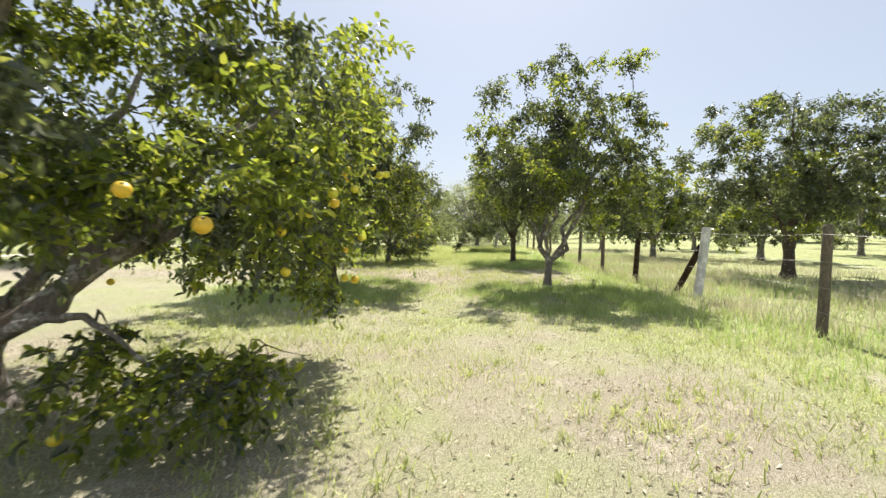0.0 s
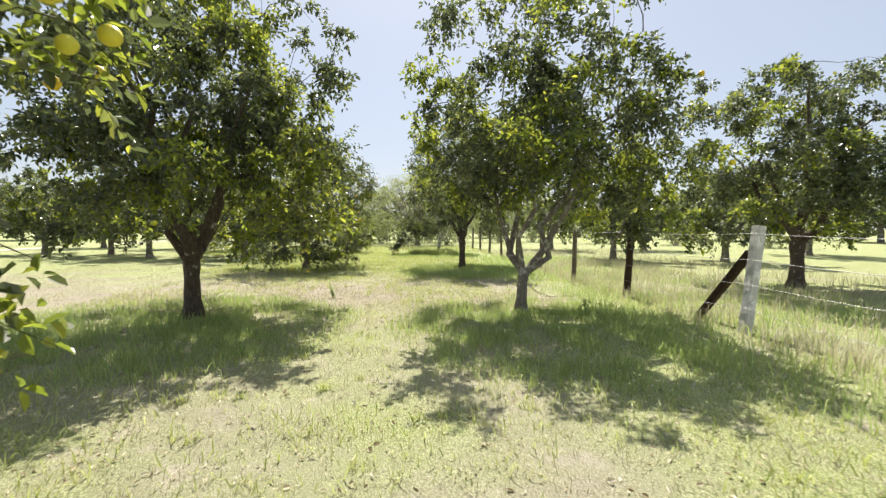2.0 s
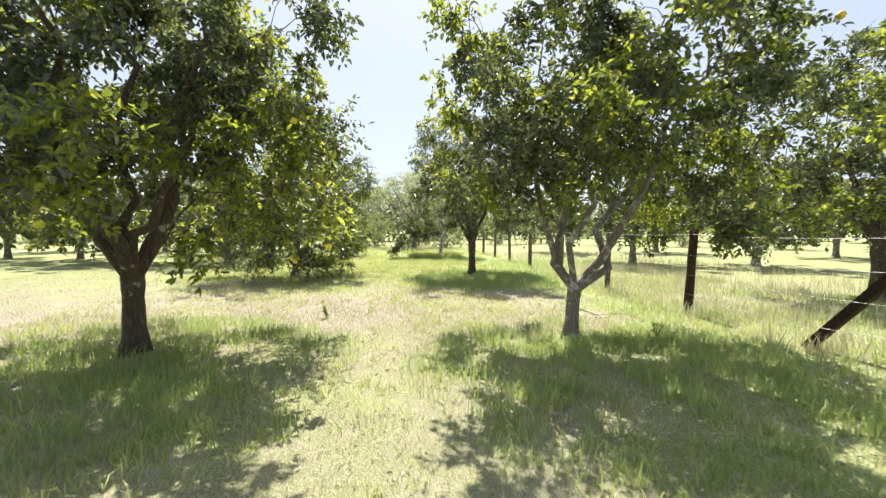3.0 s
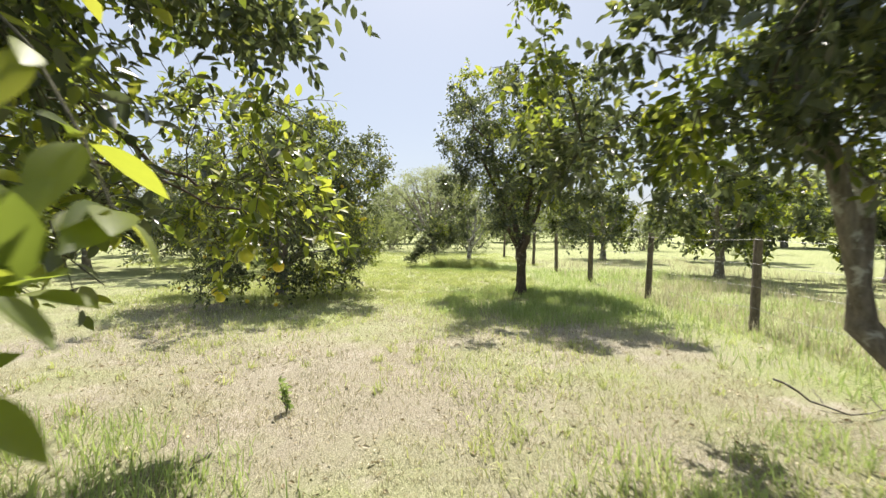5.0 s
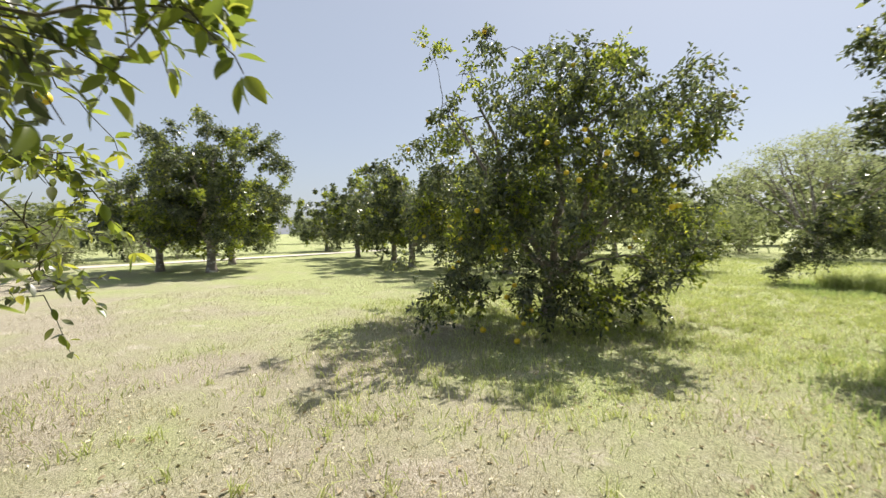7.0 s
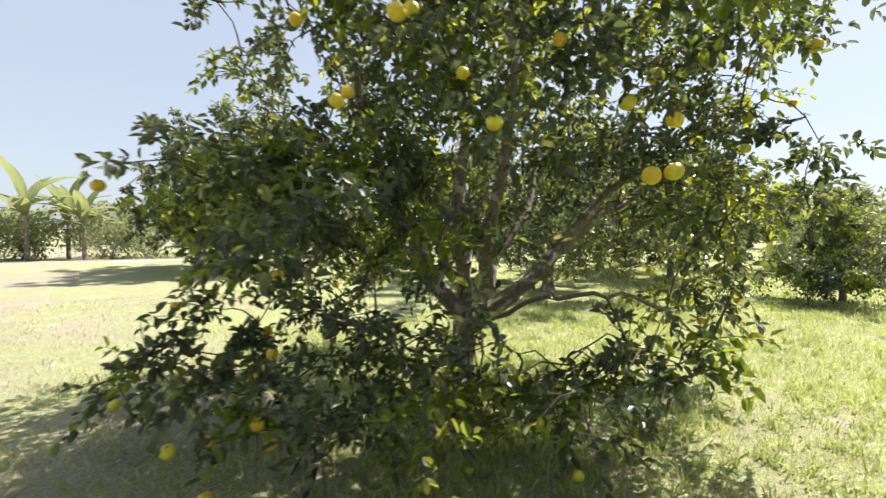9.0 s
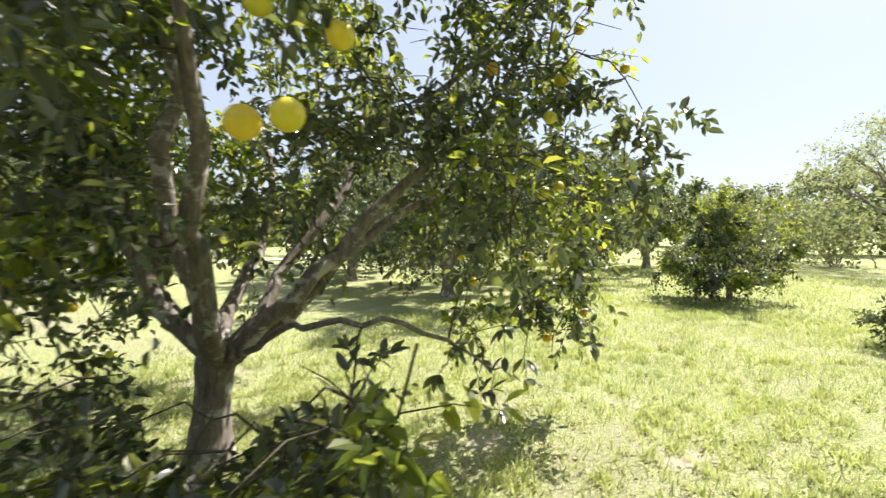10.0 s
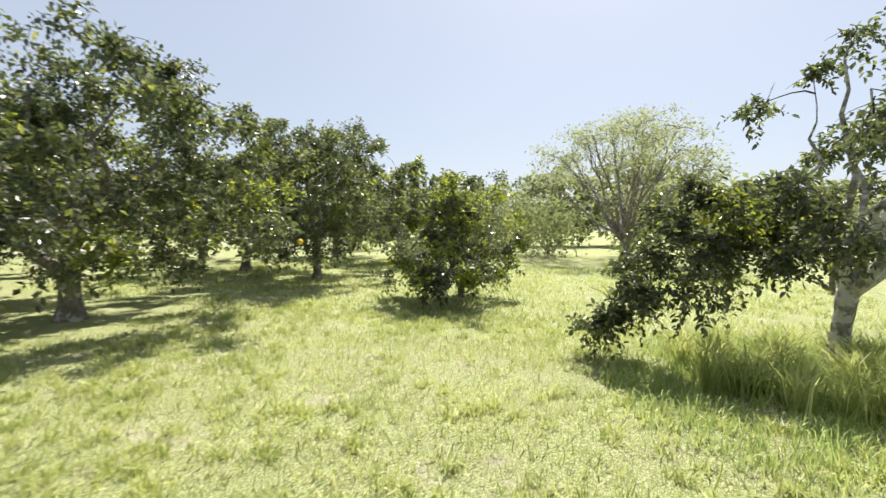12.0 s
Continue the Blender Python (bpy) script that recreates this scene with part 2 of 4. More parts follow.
def unit(g, n):
    d = g.standard_normal((n, 3))
    return d / np.linalg.norm(d, axis=1)[:, None]


def leaves(pos, axis, length, width, g, fold=0.25, curl=0.12, simple=False):
    """Pointed leaves, each folded along its midrib into two oval halves."""
    n = len(pos)
    ax = axis / (np.linalg.norm(axis, axis=1)[:, None] + 1e-9)
    side = np.cross(ax, unit(g, n) * 0.8 + np.array([0, 0, 1.0]))
    side /= np.linalg.norm(side, axis=1)[:, None] + 1e-9
    up = np.cross(side, ax)
    L = (length * g.uniform(0.65, 1.3, n))[:, None]
    W = L * (width * g.uniform(0.85, 1.15, n))[:, None]
    if simple:
        mid = pos + ax * L * 0.52 + up * W * fold
        vs = np.stack([pos, mid + side * W * 0.55, pos + ax * L, mid - side * W * 0.55], 1)
        return vs.reshape(-1, 3), np.arange(n * 4).reshape(-1, 4)
    lift = up * W * fold
    sag = up * L * curl
    vs = np.stack([pos, pos + ax * L * 0.3 + side * W * 0.46 + lift, pos + ax * L * 0.7 + side * W * 0.4 + lift - sag * 0.4, pos + ax * L - sag,
                   pos + ax * L * 0.7 - side * W * 0.4 + lift - sag * 0.4, pos + ax * L * 0.3 - side * W * 0.46 + lift], 1)
    f = np.array([[0, 3, 2, 1], [0, 5, 4, 3]])
    fs = (np.arange(n)[:, None, None] * 6 + f[None]).reshape(-1, 4)
    return vs.reshape(-1, 3), fs


def broad_leaves(pos, axis, length, g):
    """Ovate leaves with a curved outline, a midrib fold and a bent tip, for twigs that hang close by."""
    n = len(pos)
    ax = axis / (np.linalg.norm(axis, axis=1)[:, None] + 1e-9)
    side = np.cross(ax, unit(g, n) * 0.7 + np.array([0, 0, 1.0]))
    side /= np.linalg.norm(side, axis=1)[:, None] + 1e-9
    up = np.cross(side, ax)
    L = (length * g.uniform(0.7, 1.25, n))[:, None]
    W = L * g.uniform(0.40, 0.52, n)[:, None]
    curl = g.uniform(-0.05, 0.3, n)[:, None]
    rows = []
    for s, w in ((0.0, 0.02), (0.12, 0.26), (0.28, 0.44), (0.46, 0.5), (0.64, 0.44), (0.8, 0.29), (0.92, 0.12), (1.0, 0.0)):
        mid = pos + ax * L * (0.1 + s) - up * L * curl * s * s
        rows += [mid - side * W * w + up * W * w * 0.32, mid, mid + side * W * w + up * W * w * 0.32]
    vs = np.stack(rows, 1)
    f = np.array([[3 * k + m, 3 * k + m + 1, 3 * k + m + 4, 3 * k + m + 3] for k in range(7) for m in range(2)])
    fs = (np.arange(n)[:, None, None] * 24 + f[None]).reshape(-1, 4)
    return vs.reshape(-1, 3), fs


LANE = np.array([m.translation[:] for _, m in PATH])
LANE = np.concatenate([np.linspace(LANE[i], LANE[i + 1], 6)[:-1] for i in range(len(LANE) - 1)] + [LANE[-1:]])


def clear_of_lane(p, gap):
    """Which points leave the walking lane free at head height."""
    d = p[:, None, :] - LANE[None]
    d[..., 2] *= np.where(d[..., 2] < 0, 0.3, 1.0)
    return (d ** 2).sum(-1).min(1) > gap * gap


# ---- ground: one sheet to the horizon ----
def ground_height(x, y):
    h = 0.0
    for k, (fx, fy, ph, am) in enumerate(((0.35, 0.21, 0.4, 0.035), (0.8, 1.1, 1.7, 0.014), (2.3, 1.9, 0.6, 0.008))):
        h = h + am * np.sin(fx * x + ph) * np.cos(fy * y + 2 * ph)
    near = np.clip(1 - (np.hypot(x, y - 14) - 30) / 30, 0, 1)
    return h * near


s = np.linspace(-1, 1, 161)
gx = 0.0 + 14 * s + 900 * np.sign(s) * np.abs(s) ** 9
gy = 14.0 + 20 * s + 900 * np.sign(s) * np.abs(s) ** 9
GX, GY = np.meshgrid(gx, gy, indexing="ij")
gv = np.stack([GX, GY, ground_height(GX, GY)], -1).reshape(-1, 3)
n = len(s)
i, j = np.meshgrid(np.arange(n - 1), np.arange(n - 1), indexing="ij")
gq = np.stack([i * n + j, (i + 1) * n + j, (i + 1) * n + j + 1, i * n + j + 1], -1).reshape(-1, 4)
tagged(mesh_object("ground", gv, gq, GROUND), "mown orchard grass, straw and green, sunlit", "ground", kind="structure")

ry = np.linspace(-40, 90, 60)
rv = np.concatenate([np.stack([-24.7 + 0.5 * np.sin(ry * 0.11), ry, np.full(60, 0.02)], -1),
                     np.stack([-23.3 + 0.5 * np.sin(ry * 0.11 + 0.1), ry, np.full(60, 0.02)], -1)])
rq = np.array([[k, k + 60, k + 61, k + 1] for k in range(59)])
tagged(mesh_object("road", rv, rq, ROAD), "pale dirt track along the orchard's edge", "road", kind="structure")


# ---- trees ----
fruit_mesh = None
calyx_mesh = bpy.data.meshes.new("calyx")
bm = bmesh.new()
bmesh.ops.create_cone(bm, cap_ends=True, segments=6, radius1=0.012, radius2=0.004, depth=0.008)
bm.to_mesh(calyx_mesh)
bm.free()
calyx_mesh.materials.append(LEAF)


def fruit_bm(r):
    bm = bmesh.new()
    bmesh.ops.create_uvsphere(bm, u_segments=12, v_segments=9, radius=r)
    for v in bm.verts:
        v.co.z *= 0.94
        if v.co.z > r * 0.85:
            v.co.z -= r * 0.06
    for f in bm.faces:
        f.smooth = True
    return bm


def citrus_tree(x, y, h, r, low, label, seed, trunk_r=0.13, fork=0.75, limbs=5, clumps=110, per=210, leaf=0.085, lean=(0, 0),
                oranges=0, bark=BARK, skirt=0.0, bright=0.15, squash=(1, 1), gap=0.42, extra=(), group="orchard trees",
                name="orange_tree", fruit_at=(), twigs=2, simple=False, holes_at=-0.3, sprigs=(), sprig_leaf=LEAF_BRIGHT, extra_bright=False, shift=None, open_side=None,
                limb_paths=(), extra_per=1.0, keep_out=None, broad_extra=False):
    g = np.random.default_rng(seed)
    root = tagged(new(name), label, "tree", group)
    root.location = (x, y, float(ground_height(np.float64(x), np.float64(y))))
    fk = np.array([lean[0] * fork, lean[1] * fork, fork])
    # trunk with flared foot
    zs = np.linspace(-0.08, 1.0, 9)
    pts = np.array([[fk[0] * max(z, 0) ** 1.3, fk[1] * max(z, 0) ** 1.3, z * fork if z > 0 else z] for z in zs])
    rad = trunk_r * (1 + 0.75 * np.exp(-np.maximum(zs, 0) * 6) + 0.12 * (zs > 0.85))
    pts = np.concatenate([pts, [fk + np.array([0, 0, 0.05]), fk + np.array([0, 0, 0.08])]])     # rounded top inside the fork
    rad = np.concatenate([rad, [trunk_r * 0.75, trunk_r * 0.12]])
    v, q = tube(pts, rad, 14, 0.07, seed)
    mesh_object("trunk", v, q, bark, root)
    # crown shape
    zc = low + (h - low) * 0.42
    shift = shift or lean
    cen = np.array([shift[0] * zc * 0.6, shift[1] * zc * 0.6, zc])
    d = unit(g, clumps * 3)
    flat = (np.abs(d) ** 2.8).sum(1) ** (-1 / 2.8)
    off = seed * 3.7
    lump = np.clip([noise.noise(Vector(w * 1.6) + Vector((off, off, 0))) for w in d], -0.7, 0.48)
    rad = np.maximum(g.uniform(0.02, 1, len(d)) ** 0.45, 0.25) * (0.96 + 0.29 * lump) * (0.35 + 0.65 * flat)
    axes = np.where(d[:, 2:3] > 0, np.array([[r * squash[0], r * squash[1], h - zc]]), np.array([[r * squash[0], r * squash[1], (zc - low) * 1.12]]))
    c = cen + d * rad[:, None] * axes
    c[:, 2] -= skirt * np.clip(np.hypot(c[:, 0] - cen[0], c[:, 1] - cen[1]) / r - 0.45, 0, 1) * (c[:, 2] < zc + 0.4) * 1.1
    holes = np.array([noise.noise(Vector(p * 0.95) + Vector((off, 0, off))) for p in c])
    rho = np.hypot(c[:, 0] - cen[0] * 0.5, c[:, 1] - cen[1] * 0.5) / r
    c = c[(holes > holes_at) & (c[:, 2] > 0.28) & (c[:, 2] > low + 1.15 * (1 - rho / 0.62))][:clumps]
    if open_side:
        c = c[(c[:, 0] * open_side[0] + c[:, 1] * open_side[1] < 0.1) | (c[:, 2] > 1.45)]
    if len(extra):
        c = np.concatenate([c, np.asarray(extra, float) - np.array([x, y, 0])])
    # limbs
    ang0 = g.uniform(0, 6.28)
    nodes = []
    for k in range(limbs):
        a = ang0 + k * 2 * np.pi / limbs + g.uniform(-0.35, 0.35)
        reach = r * g.uniform(0.38, 0.7) * (0.35 if k == limbs - 1 else 1)
        tip = cen + np.array([math.cos(a) * reach * squash[0], math.sin(a) * reach * squash[1], (h - zc) * g.uniform(0.1, 0.55)])
        if k == limbs - 1:
            tip[2] = cen[2] + (h - zc) * 0.65
        p = curve_pts(fk - np.array([0, 0, 0.06]), tip, 9, 0.05 * r * g.uniform(0.2, 1), g, 0.028)
        sway = np.linspace(0, 1, 9)
        p[:, :2] += (tip[:2] - fk[:2]) * (sway ** 0.78 - sway)[:, None]
        rr = np.linspace(trunk_r * g.uniform(0.56, 0.74), trunk_r * 0.13, 9)
        v, q = tube(p, rr, 9, 0.06, seed + k)
        mesh_object("limb", v, q, bark, root)
        nodes.extend((p[m], rr[m]) for m in range(2, 9))
    for k, (r0, way) in enumerate(limb_paths):
        way = np.asarray(way, float) - np.array([x, y, 0])
        way = np.concatenate([[fk - np.array([0, 0, 0.1])], way])
        u = np.linspace(0, len(way) - 1, 4 * len(way))
        p = np.stack([np.interp(u, np.arange(len(way)), way[:, m]) for m in range(3)], -1)
        p[1:-1] = 0.25 * p[:-2] + 0.5 * p[1:-1] + 0.25 * p[2:]
        p[2:-1] += g.standard_normal((len(p) - 3, 3)) * 0.014
        rr = np.linspace(r0, max(r0 * 0.16, 0.004), len(p))
        v, q = tube(p, rr, 9, 0.07, seed + 40 + k)
        mesh_object("limb", v, q, bark, root)
        nodes.extend((p[m], rr[m]) for m in range(3, len(p)))
    npos = np.array([p for p, _ in nodes])
    nrad = np.array([w for _, w in nodes])
    pieces = []
    near_first = np.argsort([np.min(np.linalg.norm(npos - cc, axis=1)) for cc in c])
    for cc in c[near_first]:
        dist = np.linalg.norm(npos - cc, axis=1) + 0.35 * np.maximum(npos[:, 2] - cc[2] - 0.2, 0)
        b = int(np.argmin(dist))
        p = curve_pts(npos[b], cc, 6, g.uniform(-0.05, 0.2), g, 0.06 / (1 + 1.5 * dist[b]))
        v, q = tube(p, np.linspace(min(nrad[b] * 0.6, 0.012), 0.0035, 6), 4)
        pieces.append((v, q))
        npos = np.concatenate([npos, p[2:5]])
        nrad = np.concatenate([nrad, [0.017, 0.014, 0.011]])
        for _ in range(twigs):
            e = cc + unit(g, 1)[0] * 0.3
            v, q = tube(curve_pts(p[4], e, 3, 0.03, g, 0.06), np.linspace(0.006, 0.002, 3), 3)
            pieces.append((v, q))
    v, q = join(pieces)
    keep = clear_of_lane(v + np.array([x, y, 0]), gap)
    if keep_out:
        keep &= np.hypot(v[:, 0] + x - keep_out[0], v[:, 1] + y - keep_out[1]) > keep_out[2]
    q = q[keep[q].all(1)]
    tagged(mesh_object("branchwork", v, q, TWIG, root), kind="stuff")
    # leaves set along short shoots, two tones in two meshes
    count = np.full(len(c), per)
    count[len(c) - len(extra):] = int(per * extra_per)
    shoots = np.maximum(count // 11, 1)
    si = np.repeat(np.arange(len(c)), shoots)
    size = g.uniform(0.2, 0.46, len(c))[si] * (r / 2.4) ** 0.4 * g.uniform(0.6, 1.12, len(si))
    sd = unit(g, len(si)) * np.array([1.1, 1.1, 0.85]) + np.array([0, 0, 0.12])
    so = c[si] + unit(g, len(si)) * 0.07
    li = np.repeat(np.arange(len(si)), 11)
    along = np.tile(np.linspace(0.3, 1.0, 11), len(si)) + g.uniform(-0.04, 0.04, len(li))
    turn = np.tile(np.arange(11) * 2.4, len(si)) + g.uniform(0, 6.28, len(si))[li]
    n = len(li)
    ci = si[li]
    dd = sd[li] / np.linalg.norm(sd[li], axis=1)[:, None]
    e1 = np.cross(dd, np.array([0.3, 0.2, 0.93]))
    e1 /= np.linalg.norm(e1, axis=1)[:, None] + 1e-9
    e2 = np.cross(dd, e1)
    ring = e1 * np.cos(turn)[:, None] + e2 * np.sin(turn)[:, None]
    pos = so[li] + dd * (size[li] * along)[:, None] - np.array([0, 0, 1.0]) * (0.10 * along ** 2)[:, None]
    pos = pos + unit(g, n) * 0.02
    ax = ring * 0.85 + dd * (0.35 + 0.7 * (along > 0.9))[:, None] + unit(g, n) * 0.3 + np.array([0, 0, -0.3])
    ok = (pos[:, 2] > 0.06) & clear_of_lane(pos + np.array([x, y, 0]), gap)
    if keep_out:
        ok &= np.hypot(pos[:, 0] + x - keep_out[0], pos[:, 1] + y - keep_out[1]) > keep_out[2]
    young = (g.uniform(0, 1, len(c)) < bright)[ci] & (g.uniform(0, 1, n) < 0.75)
    # extra clumps: sunlight painted in by giving half their leaves the bright colour
    if extra_bright:
        young |= (ci >= len(c) - len(extra)) & (g.uniform(0, 1, n) < 0.5)
    # green stems of the shoots that hang at the outside
    stems = []
    for k in np.nonzero((si >= len(c) - len(extra)) & ok.reshape(-1, 11).all(1))[0]:
        u = sd[k] / np.linalg.norm(sd[k]) * size[k]
        stems.append(tube([so[k], so[k] + u * 0.5 - np.array([0, 0, 0.025]), so[k] + u - np.array([0, 0, 0.1])], [0.004, 0.003, 0.0015], 3))
    if stems:
        v, q = join(stems)
        tagged(mesh_object("shootwork", v, q, TWIG, root), kind="stuff")
    close = broad_extra & (ci >= len(c) - len(extra))
    for sel, mt in ((ok & close & ~young, LEAF), (ok & close & young, LEAF_BRIGHT)):
        if sel.sum() > 20:
            v, f = broad_leaves(pos[sel], ax[sel] + np.array([0.2, 0.1, 0]), leaf, g)
            tagged(mesh_object("foliage", v, f, mt, root), kind="stuff")
    ok &= ~close
    for nm, sel, mt in (("crown", ok & ~young, LEAF), ("young_sunlit_foliage", ok & young, LEAF_BRIGHT)):
        if sel.sum() > 20:
            v, f = leaves(pos[sel], ax[sel], np.full(sel.sum(), leaf), np.full(sel.sum(), 0.52), g, simple=simple)
            tagged(mesh_object(nm, v, f, mt, root, smooth=False), kind="stuff")
    # single leafy twigs that reach out of the crown
    sl, sa = [], []
    for sp in sprigs:
        tip = np.asarray(sp, float) - np.array([x, y, 0])
        near = c[int(np.argmin(np.linalg.norm(c - tip - np.array([0, 0, 0.35]), axis=1)))]
        p = curve_pts(near, tip, 8, 0.06, g, 0.03)
        v, q = tube(p, np.linspace(0.005, 0.002, 8), 5)
        mesh_object("twig", v, q, TWIG, root)
        for m in range(3, 8):
            for _ in range(4 if m > 5 else 2):
                sl.append(p[m])
                sa.append((tip - near) / np.linalg.norm(tip - near) * 0.7 + unit(g, 1)[0])
    if sl:
        v, f = broad_leaves(np.array(sl), np.array(sa), leaf * 1.2, g)
        tagged(mesh_object("twig_foliage", v, f, sprig_leaf, root), kind="stuff")
    # fruit
    spots = []
    outer = [k for k in range(len(c)) if np.linalg.norm((c[k] - cen) / np.array([r, r, max(h - zc, zc - low)])) > 0.62]
    g.shuffle(outer)
    outer = [k for k in outer if clear_of_lane((c[k] + np.array([x, y, 0]))[None], 1.5)[0]]
    for k in outer[:oranges]:
        w = (c[k] - cen) / (np.linalg.norm(c[k] - cen) + 1e-6)
        spots.append(c[k] + w * 0.26 + np.array([g.uniform(-0.1, 0.1), g.uniform(-0.1, 0.1), -0.16]))
    spots += [np.asarray(p, float) - np.array([x, y, 0]) for p in fruit_at]
    global fruit_mesh
    for p in spots:
        if p[2] < 0.1 or not clear_of_lane((p + np.array([x, y, 0]))[None], 0.5)[0]:
            continue
        if fruit_mesh is None:
            o = part("orange", fruit_bm(0.045), FRUIT, root)
            fruit_mesh = o.data
        else:
            o = new("orange", fruit_mesh)
            o.parent = root
        o.location = p
        cx = new("calyx", calyx_mesh)
        cx.parent = o
        cx.location = (0, 0, 0.04)
        o.rotation_euler = tuple(g.uniform(-0.6, 0.6, 3))
        k = g.uniform(0.72, 0.98)
        o.scale = (k, k, k)
    return root


citrus_tree(-2.9, 3.3, 4.7, 2.5, 0.75, "spreading orange tree with ripe fruit and low drooping branches", 11, 0.15, 0.6, 6, 240, 168, leaf=0.08, extra_per=0.75,
            skirt=0.4, oranges=46, bright=0.58, extra_bright=True, squash=(0.93, 1.08), shift=(0.46, 0.22), gap=0.6,
            limb_paths=[(0.06, [(-2.3, 3.1, 0.75), (-1.7, 3.0, 0.85), (-1.2, 2.9, 0.55)]), (0.08, [(-2.2, 3.6, 1.1), (-1.3, 4.2, 1.7), (-0.7, 4.8, 2.2)])],
            extra=[(-1.5, 2.9, 0.5), (-1.2, 3.0, 0.4), (-0.95, 2.9, 0.5), (-1.2, 2.6, 0.35), (-1.7, 3.2, 0.6), (-0.8, 3.1, 0.4), (-1.5, 2.6, 0.6), (-0.75, 2.6, 0.5), (-0.5, 2.9, 0.45), (-0.45, 3.1, 0.5), (-0.6, 2.7, 0.35),
                   (-0.35, 5.6, 2.5), (-0.3, 5.5, 3.0), (-0.5, 5.7, 2.15), (-0.6, 5.5, 3.4), (-0.2, 5.3, 2.85), (-0.8, 5.6, 2.8), (-0.15, 4.6, 3.3), (-0.1, 4.0, 3.0),
                   (-0.75, 5.1, 1.2), (-0.8, 5.3, 2.0), (-0.85, 4.9, 0.8), (-0.55, 4.7, 1.7), (-0.3, 3.6, 1.5), (-0.35, 4.1, 1.2), (-0.3, 3.2, 1.9),
                   (-0.9, 4.6, 1.5), (-0.75, 4.75, 1.0), (-1.0, 4.4, 1.2), (-0.7, 4.8, 0.7), (-0.2, 3.5, 2.4), (-0.2, 4.3, 2.2), (-0.3, 2.6, 1.7)],
            fruit_at=[(-0.62, 5.7, 2.07), (-0.5, 5.7, 2.6), (-0.25, 5.5, 2.2), (-0.31, 5.6, 2.9), (-0.5, 5.15, 2.07), (-0.44, 4.94, 1.2), (-0.34, 5.4, 2.12),
                      (-0.05, 3.3, 1.62), (-0.08, 3.36, 1.7), (-0.2, 3.2, 1.55), (0.02, 3.6, 1.75), (-0.28, 2.1, 1.45), (-0.4, 1.8, 1.58),
                      (-0.3, 4.4, 0.95), (-0.2, 4.42, 0.93), (-0.15, 4.5, 1.35), (0.0, 4.7, 2.0), (0.05, 4.8, 2.02), (-0.3, 3.9, 1.25)])
citrus_tree(-2.42, 10.63, 5.7, 2.42, 1.35, "tall dark-leaved orange tree with a single stout trunk in shade", 12, 0.105, 0.9, 6, 260, 176, leaf=0.08,
            skirt=0.35, oranges=8, bright=0.33, bark=BARK_DARK, extra_bright=True, broad_extra=True, holes_at=-0.2,
            limb_paths=[(0.04, [(-2.25, 10.9, 1.7), (-1.9, 11.1, 2.3), (-1.5, 11.4, 2.3), (-1.16, 11.75, 1.86), (-0.9, 12.0, 1.68)]),
                        (0.012, [(-1.9, 11.2, 2.0), (-1.2, 11.7, 1.8), (-0.8, 11.8, 1.6), (-0.4, 12.0, 1.55), (-0.05, 12.15, 1.44)])],
            extra=[(-0.6, 12.0, 1.75), (-0.95, 12.3, 1.8), (-0.95, 12.0, 2.3), (-0.43, 12.1, 2.0), (-0.5, 11.9, 2.25), (-1.25, 12.5, 1.95), (-0.45, 11.95, 1.55),
                   (-0.75, 12.1, 1.5), (-1.0, 12.3, 1.4), (-0.35, 11.5, 1.75), (-0.42, 9.6, 1.35), (-0.45, 9.9, 2.1), (-0.35, 10.3, 2.5), (-0.5, 10.8, 2.7), (-0.5, 11.4, 2.6),
                   (-0.5, 9.9, 2.3), (-0.6, 10.3, 2.0), (-0.7, 10.6, 2.4), (-0.4, 10.6, 2.9), (-0.8, 10.2, 1.7), (-0.9, 10.9, 2.0), (-0.5, 9.5, 2.6), (-0.9, 9.8, 1.8), (-1.1, 10.8, 2.6),
                   (-1.0, 10.6, 1.6), (-1.2, 11.0, 1.7), (-1.4, 10.8, 1.45), (-0.8, 10.9, 1.55), (-1.0, 11.3, 1.6), (-0.7, 10.4, 1.5),
                   (-2.9, 12.9, 1.4), (-3.1, 12.8, 1.9), (-2.8, 12.8, 2.4), (-3.2, 12.9, 1.1), (-2.7, 12.6, 2.9), (-3.4, 12.6, 1.6), (-2.6, 12.9, 1.8), (-1.3, 12.8, 2.3), (-1.6, 12.8, 2.6), (-1.1, 12.9, 2.1)],
            extra_per=0.65,
            fruit_at=[(-0.41, 11.84, 1.21), (-0.43, 11.36, 1.31), (-1.0, 12.35, 0.93), (-1.05, 12.4, 0.97)],
            sprigs=[(-0.05, 12.15, 1.42), (0.0, 12.03, 1.33), (-0.12, 12.2, 1.3), (-0.09, 11.54, 1.68), (-0.1, 11.9, 1.9), (-1.0, 12.36, 1.0), (-0.41, 11.85, 1.27), (-0.43, 11.37, 1.37),
                    (0.08, 9.6, 1.47), (0.05, 9.5, 1.38), (0.0, 9.46, 1.3), (-0.15, 9.7, 1.42), (-0.2, 9.9, 1.95), (-0.1, 10.2, 2.2), (-0.25, 11.0, 1.45), (-0.3, 11.2, 1.6), (-0.8, 13.0, 1.85), (-0.95, 13.05, 2.05), (-2.5, 13.2, 1.3), (-2.7, 13.2, 1.9)])
